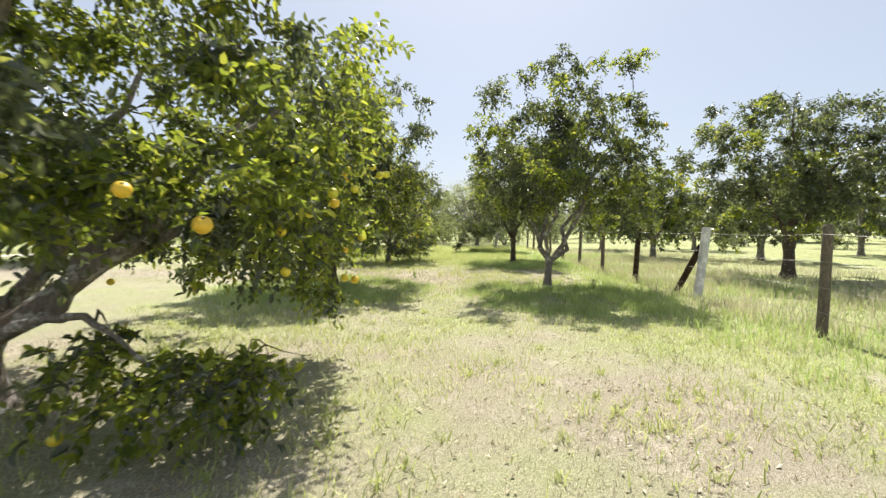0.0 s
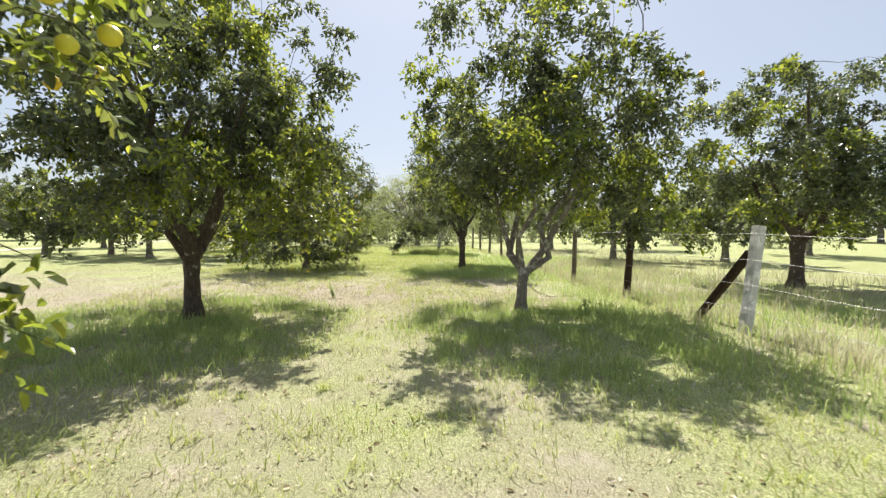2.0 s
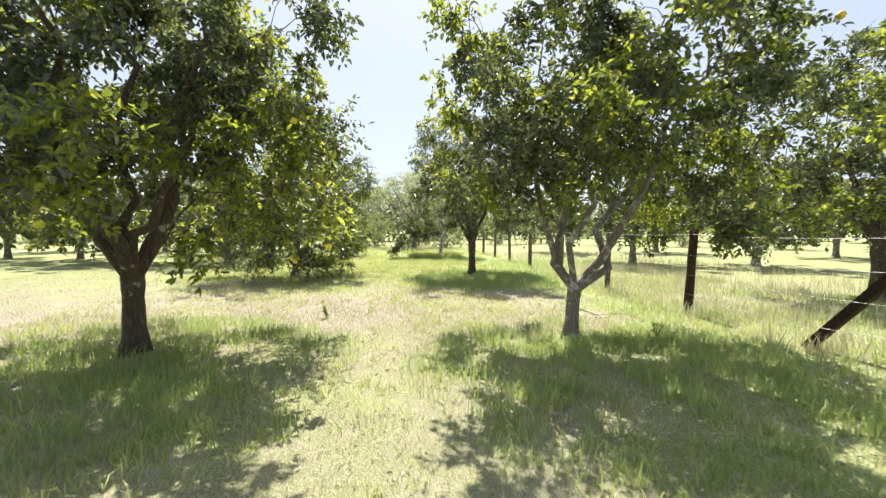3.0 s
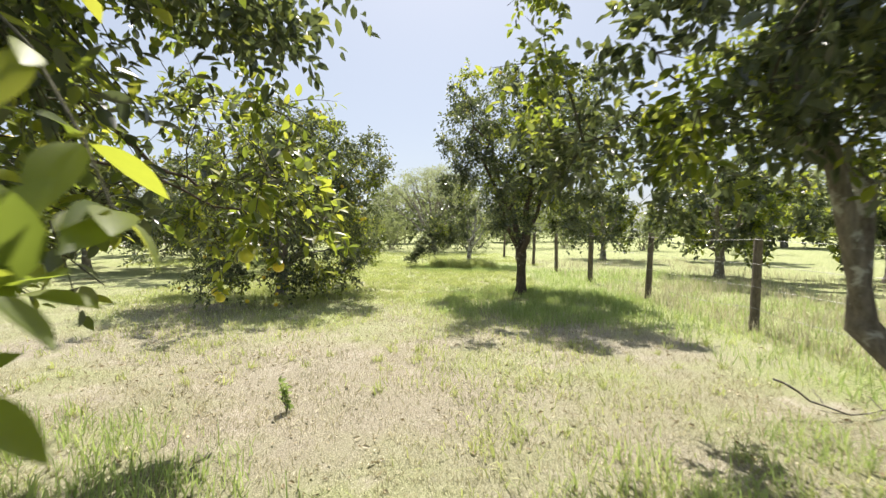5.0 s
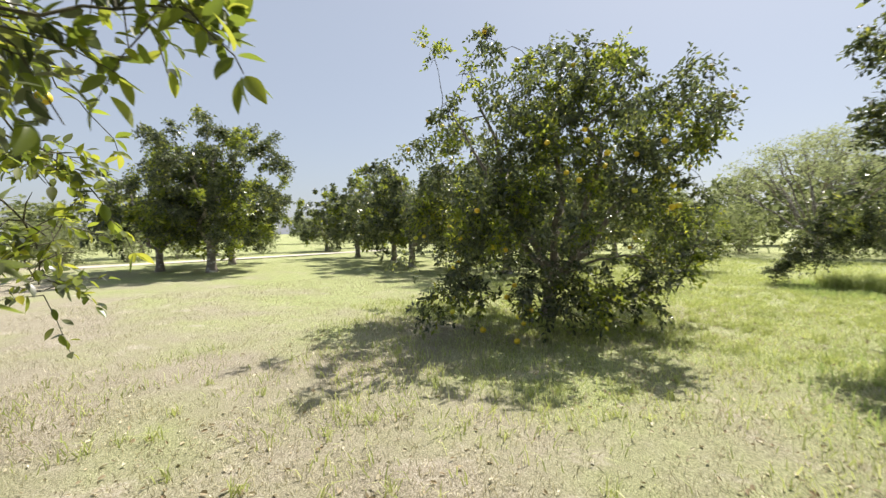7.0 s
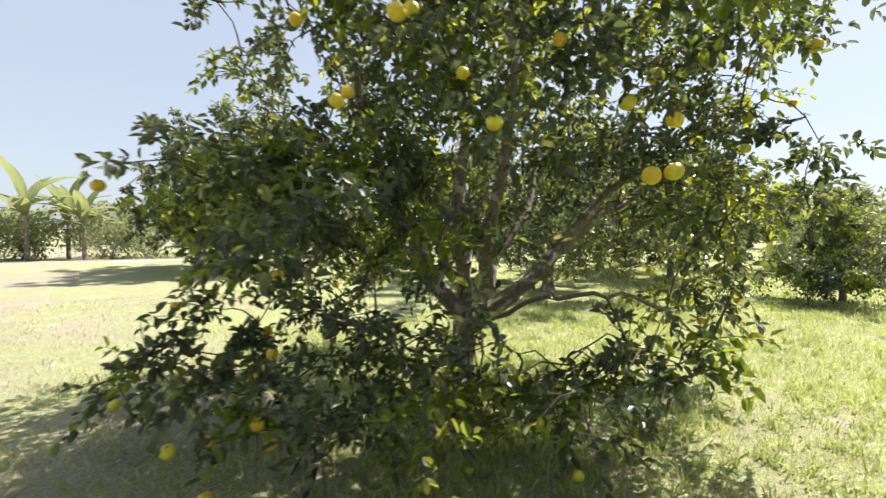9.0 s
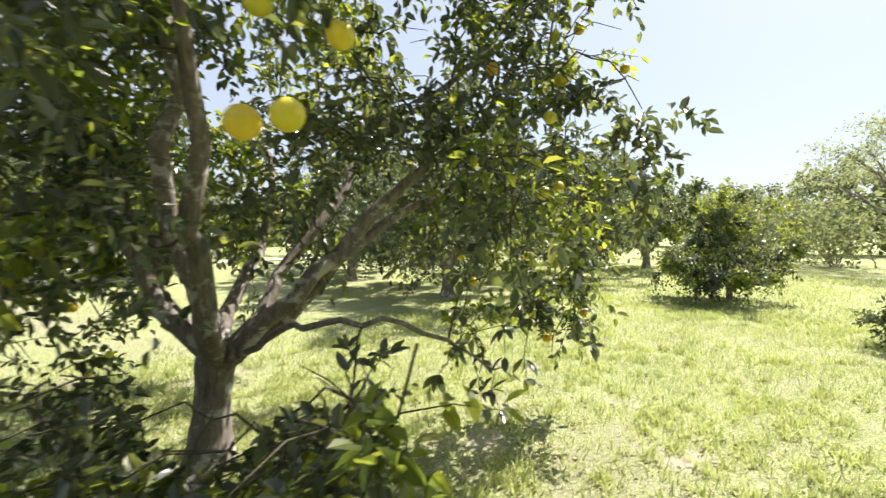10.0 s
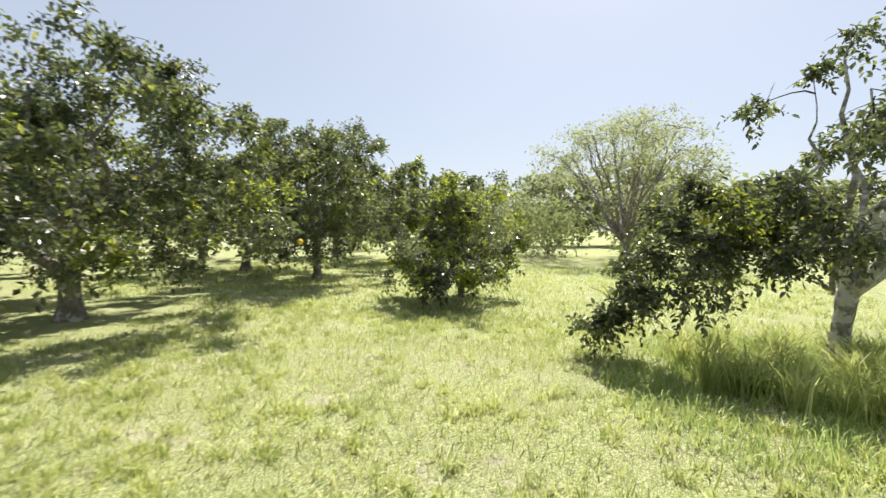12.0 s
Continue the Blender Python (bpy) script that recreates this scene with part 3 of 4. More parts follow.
citrus_tree(2.94, 10.9, 5.5, 2.35, 1.5, "orange tree with a forked, lichen-spotted trunk beside the fence", 43, 0.085, 0.72, 5, 245, 150, leaf=0.08,
            oranges=6, skirt=0.25, bright=0.35, lean=(0.06, -0.03), shift=(0.22, -0.03), holes_at=-0.24,
            extra=[(2.5, 10.8, 2.2), (2.3, 10.9, 2.0), (2.7, 11.0, 2.6), (2.6, 10.5, 2.0), (2.2, 10.7, 2.5), (2.9, 11.2, 2.1), (2.4, 11.3, 2.3), (2.05, 11.2, 2.1)])
citrus_tree(-2.5, 18.8, 4.6, 2.45, 0.45, "bushy orange tree full of fruit, branches sweeping to the grass", 14, 0.1, 0.72, 7, 275, 132, leaf=0.074, squash=(1.1, 1.0),
            oranges=60, skirt=0.75, bright=0.32, gap=0.72, lean=(0.08, 0.06), shift=(0.06, 0.08), extra_per=0.75, keep_out=(0.1, 16.6, 1.45), open_side=(0.5, 0.85), holes_at=-0.2, sprig_leaf=LEAF, sprigs=[(-0.93, 19.93, 0.68), (-1.1, 19.75, 0.6), (-0.9, 19.7, 0.85), (-1.15, 19.5, 0.75), (-1.35, 19.1, 0.9),
                                                (-1.05, 19.85, 0.5), (-0.95, 20.67, 0.72), (-1.1, 20.8, 0.65), (-1.3, 19.3, 0.85)],
            limb_paths=[(0.07, [(-2.15, 19.0, 0.9), (-1.92, 19.25, 1.22), (-1.95, 19.75, 1.5), (-1.65, 20.5, 1.95), (-1.3, 20.9, 2.1)]),
                        (0.022, [(-1.9, 18.98, 0.92), (-1.4, 19.1, 1.05), (-1.15, 19.5, 0.95), (-1.05, 19.75, 0.75), (-0.95, 19.9, 0.66)])],
            extra=[(-1.4, 21.1, 0.7), (-1.3, 21.0, 1.1), (-1.5, 20.9, 1.5), (-1.2, 20.7, 1.9), (-1.3, 20.5, 2.4), (-1.1, 20.3, 2.9), (-1.0, 20.0, 3.3),
                   (-0.9, 20.4, 1.6), (-1.0, 19.8, 2.2), (-0.9, 19.6, 1.8), (-1.1, 20.9, 1.55), (-0.8, 19.2, 2.6), (-0.9, 18.8, 3.0),
                   (-1.5, 20.1, 0.85), (-3.6, 17.9, 0.7), (-3.2, 17.3, 0.55), (-2.6, 17.0, 0.5), (-2.0, 17.0, 0.45), (-1.5, 17.2, 0.5),
                   (-1.2, 17.6, 0.55), (-3.9, 18.6, 0.8), (-2.3, 17.4, 0.9), (-1.7, 17.5, 1.0), (-2.9, 17.5, 1.0), (-1.3, 18.0, 0.9), (-3.9, 18.0, 1.2),
                   (-2.9, 16.9, 0.9), (-1.9, 16.8, 0.75), (-2.86, 16.6, 0.62), (-3.05, 16.5, 0.5), (-2.7, 16.7, 0.75), (-0.7, 19.9, 2.7), (-0.8, 20.2, 2.2),
                   (-0.6, 18.8, 0.85), (-0.75, 18.7, 0.75), (-0.95, 18.6, 0.65), (-1.2, 18.5, 0.55), (-1.4, 18.4, 0.45), (-1.1, 18.8, 0.5), (-1.5, 18.7, 0.4),
                   (-0.9, 18.3, 0.55), (-1.3, 18.0, 0.4), (-1.0, 18.9, 0.75), (-3.4, 17.4, 2.3), (-3.3, 17.2, 2.7), (-3.1, 17.0, 3.1), (-2.7, 16.9, 3.4), (-3.7, 17.8, 2.0),
                   (-1.8, 20.3, 2.4), (-2.0, 20.7, 1.9), (-1.6, 20.7, 2.3), (-2.2, 20.2, 1.7), (-1.9, 20.9, 1.5), (-1.5, 20.3, 1.7), (-1.3, 20.6, 2.9), (-1.7, 20.6, 3.0),
                   (-2.3, 20.6, 2.3), (-1.4, 19.9, 2.6), (-1.8, 20.1, 1.4), (-2.2, 20.9, 2.7), (-1.2, 20.2, 2.3), (-2.5, 20.4, 1.3),
                   (-0.3, 18.6, 2.6), (-0.2, 18.9, 2.9), (-0.4, 18.4, 3.0), (-0.3, 19.2, 3.2), (-0.5, 18.9, 2.5),
                   (-1.9, 17.8, 0.6), (-2.2, 17.7, 0.75), (-1.6, 17.7, 0.7), (-2.5, 17.6, 0.55), (-1.8, 17.5, 0.35), (-2.1, 17.3, 0.6), (-1.5, 18.1, 0.65), (-2.0, 18.1, 0.8),
                   (-1.65, 18.3, 0.42), (-1.95, 18.3, 0.5), (-1.05, 20.6, 2.6), (-1.2, 20.9, 2.0), (-1.0, 20.3, 3.2),
                   (-1.9, 19.2, 2.1), (-1.7, 19.4, 2.3), (-2.0, 19.5, 2.5), (-1.6, 19.2, 1.95), (-1.8, 19.7, 2.2), (-2.2, 19.3, 2.0),
                   (-1.38, 21.15, 0.9), (-1.4, 21.2, 1.3), (-1.35, 21.2, 1.6), (-1.45, 21.1, 1.8), (-1.4, 21.1, 2.2),
                   (-1.6, 20.9, 0.9), (-1.3, 21.0, 2.6)],
            fruit_at=[(-1.5, 17.64, 2.66), (-1.48, 17.67, 2.53), (-1.8, 17.21, 2.47), (-1.64, 17.41, 2.12), (-1.32, 17.87, 2.22), (-1.05, 18.26, 2.39),
                      (-0.85, 18.53, 2.09), (-0.9, 20.2, 2.3), (-1.1, 20.5, 1.75), (-0.6, 18.5, 1.72), (-0.66, 18.42, 1.7), (-0.89, 20.01, 1.66), (-1.4, 20.2, 2.5), (-1.94, 17.05, 0.45), (-2.24, 17.2, 0.72),
                      (-1.43, 17.27, 2.0), (-1.15, 17.4, 2.3), (-0.75, 18.6, 2.2), (-0.7, 18.7, 2.0)])
citrus_tree(2.97, 18.75, 5.4, 2.3, 1.3, "round-crowned orange tree on a straight slender trunk", 15, 0.1, 1.0, 6, 205, 225, leaf=0.075, simple=True, holes_at=-0.22,
            skirt=0.6, bright=0.1, oranges=3, bark=BARK_DARK)
citrus_tree(2.72, 26.2, 3.6, 1.5, 1.6, "open orange tree with pale lichened limbs and a low drooping side", 16, 0.08, 0.75, 6, 42, 230, leaf=0.068,
            skirt=0.2, bright=0.12, oranges=4, lean=(0.08, 0), shift=(0.36, 0), bark=BARK_PALE, extra_per=1.5,
            extra=[(0.5, 25.4, 0.55), (0.7, 25.3, 0.8), (0.9, 25.5, 1.1), (1.1, 25.6, 1.4), (0.8, 25.7, 0.6), (1.2, 25.3, 0.8), (1.0, 25.9, 1.5),
                   (1.4, 25.5, 1.2), (0.4, 25.6, 0.35), (1.3, 25.8, 1.8), (1.6, 25.6, 1.5), (1.9, 25.4, 1.1), (2.2, 25.2, 1.3), (1.6, 26.0, 0.9), (0.75, 25.9, 1.0),
                   (1.7, 25.8, 1.25), (1.9, 25.9, 1.5), (2.1, 25.8, 1.2), (2.3, 25.7, 1.6), (2.0, 25.5, 1.75), (2.5, 25.6, 1.3), (1.5, 25.7, 1.7)])
citrus_tree(-1.95, 28.8, 2.35, 1.4, 0.25, "small bushy young orange tree", 17, 0.06, 0.3, 5, 95, 190, leaf=0.08, skirt=0.45, bright=0.4, oranges=3, simple=True, holes_at=-0.05)
citrus_tree(-6.85, 25.1, 3.95, 3.15, 0.75, "broad orange tree with a short forked trunk in long grass", 18, 0.13, 0.7, 5, 235, 235, leaf=0.085, simple=True,
            skirt=0.45, bright=0.08, oranges=6)
citrus_tree(-6.5, 30.7, 4.5, 2.4, 0.6, "upright dark orange tree on a thin trunk", 19, 0.09, 0.9, 5, 165, 220, leaf=0.085, simple=True, bright=0.06, skirt=0.4)
citrus_tree(-11.3, 25.2, 4.3, 2.6, 0.7, "shady orange tree in the outer row", 20, 0.12, 0.9, 5, 110, 150, leaf=0.13, bright=0.12, twigs=1, simple=True)
citrus_tree(-9.6, 31.5, 4.5, 2.5, 0.7, "shady orange tree in the outer row", 21, 0.12, 0.9, 5, 110, 150, leaf=0.13, bright=0.12, twigs=1, simple=True)
citrus_tree(-16.0, 19.4, 5.9, 2.7, 0.75, "large rounded orange tree standing alone in the mown field", 22, 0.14, 1.0, 5, 220, 220, simple=True, leaf=0.11, skirt=0.3, bright=0.3)
citrus_tree(10.1, 12.8, 5.5, 2.7, 1.2, "orange tree beyond the wire fence in tall dry grass", 23, 0.13, 1.1, 5, 180, 220, simple=True, leaf=0.095, bark=BARK_DARK, bright=0.15, skirt=0.2)
mid = citrus_tree(14.5, 20.5, 4.6, 2.4, 0.7, "orange tree in the far row beyond the fence", 24, 0.13, 0.9, 5, 90, 75, simple=True, twigs=1, leaf=0.2, bright=0.35,
                  group="far orchard rows", skirt=0.2)
mid2 = citrus_tree(10.3, 22.0, 4.6, 2.3, 0.8, "orange tree in the far row beyond the fence", 25, 0.12, 0.9, 5, 90, 75, simple=True, twigs=1, leaf=0.2, bright=0.4,
                   group="far orchard rows", skirt=0.2)
g = np.random.default_rng(5)
for k, (px, py) in enumerate([(-14.3, 27.2), (-14.0, 34.0), (-18.5, 28.5), (-20.5, 36.0), (-27.5, 33.0), (-31.0, 39.0), (-10.5, 38.0), (-6.6, 36.5),
                              (10.6, 31.0), (16.5, 30.0), (20.0, 14.5), (22.0, 24.0), (17.5, 9.0), (-19.5, 21.8),
                              (-30.5, 21.5), (-28.5, 25.0), (-18.4, 18.5)]):
    copy_thing(mid if k % 2 else mid2, pose(px, py, 0, 0, 0, g.uniform(0, 360)))


def airy_tree(x, y, h, r, seed, label):
    """A wide, see-through tree: bare fans of limbs under a thin feathery crown."""
    g = np.random.default_rng(seed)
    root = tagged(new("umbrella_tree"), label, "tree")
    root.location = (x, y, 0)
    v, q = tube([(0, 0, -0.1), (0.03, 0, 0.4), (0, 0.04, 0.9)], [0.26, 0.2, 0.18], 10, 0.07, seed)
    mesh_object("trunk", v, q, BARK, root)
    tips, twigs = [], []
    for k in range(20):
        a = k * 2.4 + g.uniform(-0.2, 0.2)
        w = r * math.sqrt((k + 0.7) / 20)
        top = h * (0.93 - 0.42 * (w / r) ** 2.2)
        tip = np.array([math.cos(a) * w, math.sin(a) * w, top])
        p = curve_pts((0, 0, 0.8), tip, 8, 0.03 * r, g, 0.015)
        v, q = tube(p, np.linspace(0.075, 0.018, 8), 6)
        mesh_object("limb", v, q, BARK, root)
        for _ in range(11):
            b = p[g.integers(4, 8)]
            e = tip + np.array([g.uniform(-0.95, 0.95), g.uniform(-0.95, 0.95), g.uniform(-0.45, 0.3)])
            twigs.append(tube(curve_pts(b, e, 5, 0.1, g, 0.03), np.linspace(0.018, 0.004, 5), 4))
            tips.append(e)
    v, q = join(twigs)
    tagged(mesh_object("branchwork", v, q, BARK, root), kind="stuff")
    tips = np.array(tips)
    per = 44
    pos = np.repeat(tips, per, 0) + unit(g, len(tips) * per) * (g.uniform(0, 1, len(tips) * per) ** 0.6)[:, None] * np.array([0.6, 0.6, 0.28])
    v, f = leaves(pos, unit(g, len(pos)), np.full(len(pos), 0.13), np.full(len(pos), 0.45), g, simple=True)
    tagged(mesh_object("crown", v, f, LEAF_PALE, root, smooth=False), kind="stuff")
    return root


airy_tree(2.0, 40.3, 6.4, 3.7, 31, "wide airy tree with bare fanned limbs, its green paled to suggest haze")


def far_tree(x, y, h, r, seed, label):
    g = np.random.default_rng(seed)
    root = tagged(new("hedgerow_tree"), label, "tree", "distant trees")
    root.location = (x, y, 0)
    v, q = tube([(0, 0, -0.2), (0.1, 0, h * 0.3), (0, 0.1, h * 0.7)], [0.3, 0.2, 0.08], 7)
    mesh_object("trunk", v, q, BARK, root)
    c = unit(g, 70) * (g.uniform(0.1, 1, 70) ** 0.4)[:, None] * np.array([r, r, h * 0.47]) + np.array([0, 0, h * 0.52])
    pos = np.repeat(c, 26, 0) + unit(g, 70 * 26) * 0.28 * r * (g.uniform(0, 1, 70 * 26) ** 0.5)[:, None]
    pos = pos[pos[:, 2] > 0.05]
    v, f = leaves(pos, unit(g, len(pos)) + np.array([0, 0, -0.2]), np.full(len(pos), 0.15 * r), np.full(len(pos), 0.6), g, simple=True)
    tagged(mesh_object("crown", v, f, LEAF_FAR, root, smooth=False), kind="stuff")
    return root


far_one = far_tree(-1.5, 58, 6.5, 3.6, 41, "distant leafy hedgerow tree with haze painted into its leaf colour")
far_two = far_tree(4.5, 61, 8.0, 4.2, 42, "distant leafy hedgerow tree with haze painted into its leaf colour")
g = np.random.default_rng(9)
k = 0
for a in np.arange(-125, 130, 6.5):
    d = g.uniform(50, 66)
    if abs(a + 1) < 4 or abs(a - 4) < 3:
        continue
    sc = g.uniform(0.55, 1.1) * (0.7 if a > 45 else 1.0)
    t = copy_thing(far_one if k % 2 else far_two, pose(-d * math.sin(radians(a)), 14 + d * math.cos(radians(a)), -0.1, 0, 0, g.uniform(0, 360)))
    t.scale = (sc * 1.15, sc * 1.15, sc)
    k += 1


def banana(x, y, h, seed):
    g = np.random.default_rng(seed)
    root = tagged(new("banana_plant"), "banana plant with ragged arching leaves by the track", "plant", "plants by the track")
    root.location = (x, y, 0)
    v, q = tube([(0, 0, -0.1), (0.05, 0, h * 0.3), (0, 0.05, h * 0.6)], [0.1, 0.085, 0.06], 9)
    mesh_object("stem", v, q, BARK, root)
    for k in range(14):
        a = k * 0.9 + g.uniform(-0.2, 0.2)
        el = g.uniform(0.2, 1.35)
        L = h * g.uniform(0.42, 0.6)
        s = np.linspace(0, 1, 9)
        out = s * L * math.cos(el) + 0.25 * L * s ** 2
        up = h * g.uniform(0.42, 0.6) + s * L * math.sin(el) - 0.55 * L * s ** 2.4 * math.cos(el)
        mid = np.stack([np.cos(a) * out, np.sin(a) * out, up], -1)
        sd = np.array([-math.sin(a), math.cos(a), 0])
        w = (0.24 * np.sin(np.pi * np.clip(s * 0.94 + 0.05, 0, 1)))[:, None]
        vs = np.concatenate([mid + sd * w + [0, 0, 0.05], mid, mid - sd * w + [0, 0, 0.05]])
        qs = [[m * 9 + t, m * 9 + t + 1, (m + 1) * 9 + t + 1, (m + 1) * 9 + t] for m in range(2) for t in range(8)]
        mesh_object("leaf", vs, qs, LEAF_FAR, root)
    return root


for k, (px, py, hh) in enumerate([(-26.2, 12.6, 4.6), (-27.4, 13.9, 3.9), (-26.0, 14.6, 3.6)]):
    banana(px, py, hh, 60 + k)


def shrub(x, y, h, r, seed, label, mt=LEAF_FAR, n=1300, leaf=0.16, group="shrubs"):
    g = np.random.default_rng(seed)
    root = tagged(new("shrub"), label, "shrub", group)
    root.location = (x, y, 0)
    st = []
    for k in range(9):
        e = np.array([*(g.uniform(-0.7, 0.7, 2) * r), h * g.uniform(0.5, 0.9)])
        st.append(tube(curve_pts((g.uniform(-0.1, 0.1), g.uniform(-0.1, 0.1), -0.05), e, 5, 0.1, g, 0.05), np.linspace(0.02, 0.005, 5), 5))
    v, q = join(st)
    mesh_object("stem", v, q, BARK, root)
    c = unit(g, 26) * (g.uniform(0.2, 1, 26) ** 0.5)[:, None] * np.array([r, r, h * 0.5]) + np.array([0, 0, h * 0.5])
    pos = c[g.integers(0, 26, n)] + unit(g, n) * 0.3 * r
    pos = pos[pos[:, 2] > 0.02]
    v, f = leaves(pos, unit(g, len(pos)) + np.array([0, 0, 0.2]), np.full(len(pos), leaf), np.full(len(pos), 0.45), g, simple=True)
    tagged(mesh_object("foliage", v, f, mt, root, smooth=False), kind="stuff")
    return root


sh = shrub(-26.5, 17.0, 1.9, 1.6, 71, "low shrub beside the dirt track, leaves paled to suggest haze")
g = np.random.default_rng(12)
for px, py in [(-26.5, 9), (-27, 13), (-28, 17.5), (-27.5, 22.5), (-28.5, 28), (-27, 33), (-26, 40), (-26.3, 10.4), (-26.5, 5.5), (-27.3, 12.4), (-28.4, 15.2), (-26.2, 15.6), (-27.8, 11.2), (-26.4, 19.6)]:
    copy_thing(sh, pose(px, py, 0, 0, 0, g.uniform(0, 360)))
for px, py in [(6.5, 47), (-3.0, 46), (10.0, 44), (14.0, 46), (-8, 45.5), (-13, 44), (3.4, 45), (19, 42), (24, 38), (28, 33), (-4.5, 40.5), (-1.2, 43.5), (-3.0, 41.0), (4.6, 40.0)]:
    t = copy_thing(sh, pose(px, py, 0, 0, 0, g.uniform(0, 360)))
    t.scale = (1.5, 1.5, 1.5)


# ---- fence ----
def round_post(y, h, r, lean_x, lean_y, label, seed, mt=WOOD):
    root = tagged(new("fence_post"), label, "fence post", "posts of the wire fence")
    root.location = (5.6, y, 0)
    zs = np.linspace(-0.2, h, 8)
    v, q = tube([(lean_x * z, lean_y * z, z) for z in zs], np.full(8, r) * np.linspace(1.06, 0.94, 8), 12, 0.06, seed)
    shaft = mesh_object("shaft", v, q, mt, root)
    bm = bmesh.new()
    bmesh.ops.create_cone(bm, cap_ends=True, segments=12, radius1=r * 0.96, radius2=r * 0.72, depth=0.03)
    bmesh.ops.translate(bm, verts=bm.verts, vec=(lean_x * h, lean_y * h, h + 0.01))
    part("post_top", bm, mt, shaft)
    return root


POSTS = [(0.2, 1.44, 0.02), (3.1, 1.42, 0.05), (6.05, 1.46, 0.03), (12.2, 1.43, 0.05), (15.05, 1.36, 0.02), (17.95, 1.42, 0.04), (21.0, 1.4, 0.01), (23.9, 1.38, -0.02),
         (26.8, 1.4, 0.03), (29.7, 1.4, 0.0), (32.6, 1.4, 0.02)]
for k, (py, hh, ln) in enumerate(POSTS):
    round_post(py, hh, 0.062 if k % 3 else 0.07, ln, 0.01 * (k % 3 - 1), "weathered round wooden fence post leaning slightly in dry grass", 80 + k,
               WOOD_DARK if k == 3 else WOOD)


def square_bm(w, d, l, bevel):
    bm = bmesh.new()
    bmesh.ops.create_cube(bm, size=1)
    bmesh.ops.scale(bm, verts=bm.verts, vec=(w, d, l))
    bmesh.ops.bevel(bm, geom=bm.edges[:], offset=bevel, segments=2, affect="EDGES")
    return bm


strainer = tagged(new("strainer_post"), "white square concrete strainer post with a dark diagonal brace", "fence post", "posts of the wire fence")
strainer.location = (5.6, 9.05, 0)
bm = square_bm(0.13, 0.13, 1.66, 0.012)
bmesh.ops.transform(bm, matrix=Matrix.Translation((0.075, 0.02, 0.64)) @ Euler((0, radians(6.0), 0)).to_matrix().to_4x4(), verts=bm.verts)
part("shaft", bm, CONCRETE, strainer, "white painted concrete shaft")
bm = square_bm(0.10, 0.10, 1.62, 0.01)
a, b = Vector((0.10, 1.12, -0.06)), Vector((0.10, 0.08, 1.1))
bmesh.ops.scale(bm, verts=bm.verts, vec=(1, 1, (b - a).length / 1.62))
bmesh.ops.transform(bm, matrix=Matrix.Translation((a + b) / 2) @ (b - a).to_track_quat("Z", "X").to_matrix().to_4x4(), verts=bm.verts)
part("brace", bm, WOOD_DARK, strainer, "dark wooden brace")

ys = sorted([p[0] for p in POSTS] + [9.05])
lean = {p[0]: p[2] for p in POSTS}
lean[9.05] = 0.105
for z in (1.36, 1.0, 0.66, 0.34):
    pts = []
    for a, b in zip(ys[:-1], ys[1:]):
        for s in np.linspace(0, 1, 7)[:-1]:
            sag = 0.035 * 4 * s * (1 - s) * (2.2 if z < 0.5 else 1)
            pts.append((5.6 + z * (lean[a] * (1 - s) + lean[b] * s) - 0.065, a + (b - a) * s, z - sag))
    v, q = tube(pts, np.full(len(pts), 0.003), 5)
    tagged(mesh_object("fence_wire", v, q, WIRE), "slightly sagging galvanised fence wire", "wire", "wires of the fence")


# ---- grass ----
def blades(name, xy, hgt, mt, label, g, wid=0.006, bend=0.5):
    n = len(xy)
    z = ground_height(xy[:, 0], xy[:, 1]) - 0.005
    base = np.column_stack([xy, z])
    a = g.uniform(0, 6.283, n)
    sd = np.stack([np.cos(a), np.sin(a), np.zeros(n)], -1)
    b = g.uniform(0, 6.283, n)
    ln = np.stack([np.cos(b), np.sin(b), np.zeros(n)], -1)
    h = hgt[:, None]
    w = wid * (0.7 + hgt * 3.5)[:, None]
    k = (bend * g.uniform(0.15, 1.3, n))[:, None]
    mid = base + ln * h * k * 0.3 + np.array([0, 0, 1]) * h * 0.6
    tip = base + ln * h * k + np.array([0, 0, 1]) * h * np.sqrt(np.maximum(1 - 0.4 * k * k, 0.2))
    vs = np.stack([base - sd * w * 0.5, base + sd * w * 0.5, mid + sd * w * 0.4, mid - sd * w * 0.4, tip], 1).reshape(-1, 3)
    f = np.array([[0, 1, 2], [0, 2, 3], [3, 2, 4]])
    fs = (np.arange(n)[:, None, None] * 5 + f[None]).reshape(-1, 3)
    return tagged(mesh_object(name, vs, fs, mt, smooth=False), label, "grass", kind="stuff")


def value_noise(p, cell, seed):
    """Smooth random field with bumps about one cell wide."""
    grid = np.random.default_rng(seed).uniform(0, 1, (256, 256))
    q = p / cell + 100
    i = np.floor(q).astype(int)
    f = q - i
    f = f * f * (3 - 2 * f)
    i %= 255
    a = grid[i[:, 0], i[:, 1]] * (1 - f[:, 0]) + grid[i[:, 0] + 1, i[:, 1]] * f[:, 0]
    b = grid[i[:, 0], i[:, 1] + 1] * (1 - f[:, 0]) + grid[i[:, 0] + 1, i[:, 1] + 1] * f[:, 0]
    return a * (1 - f[:, 1]) + b * f[:, 1]


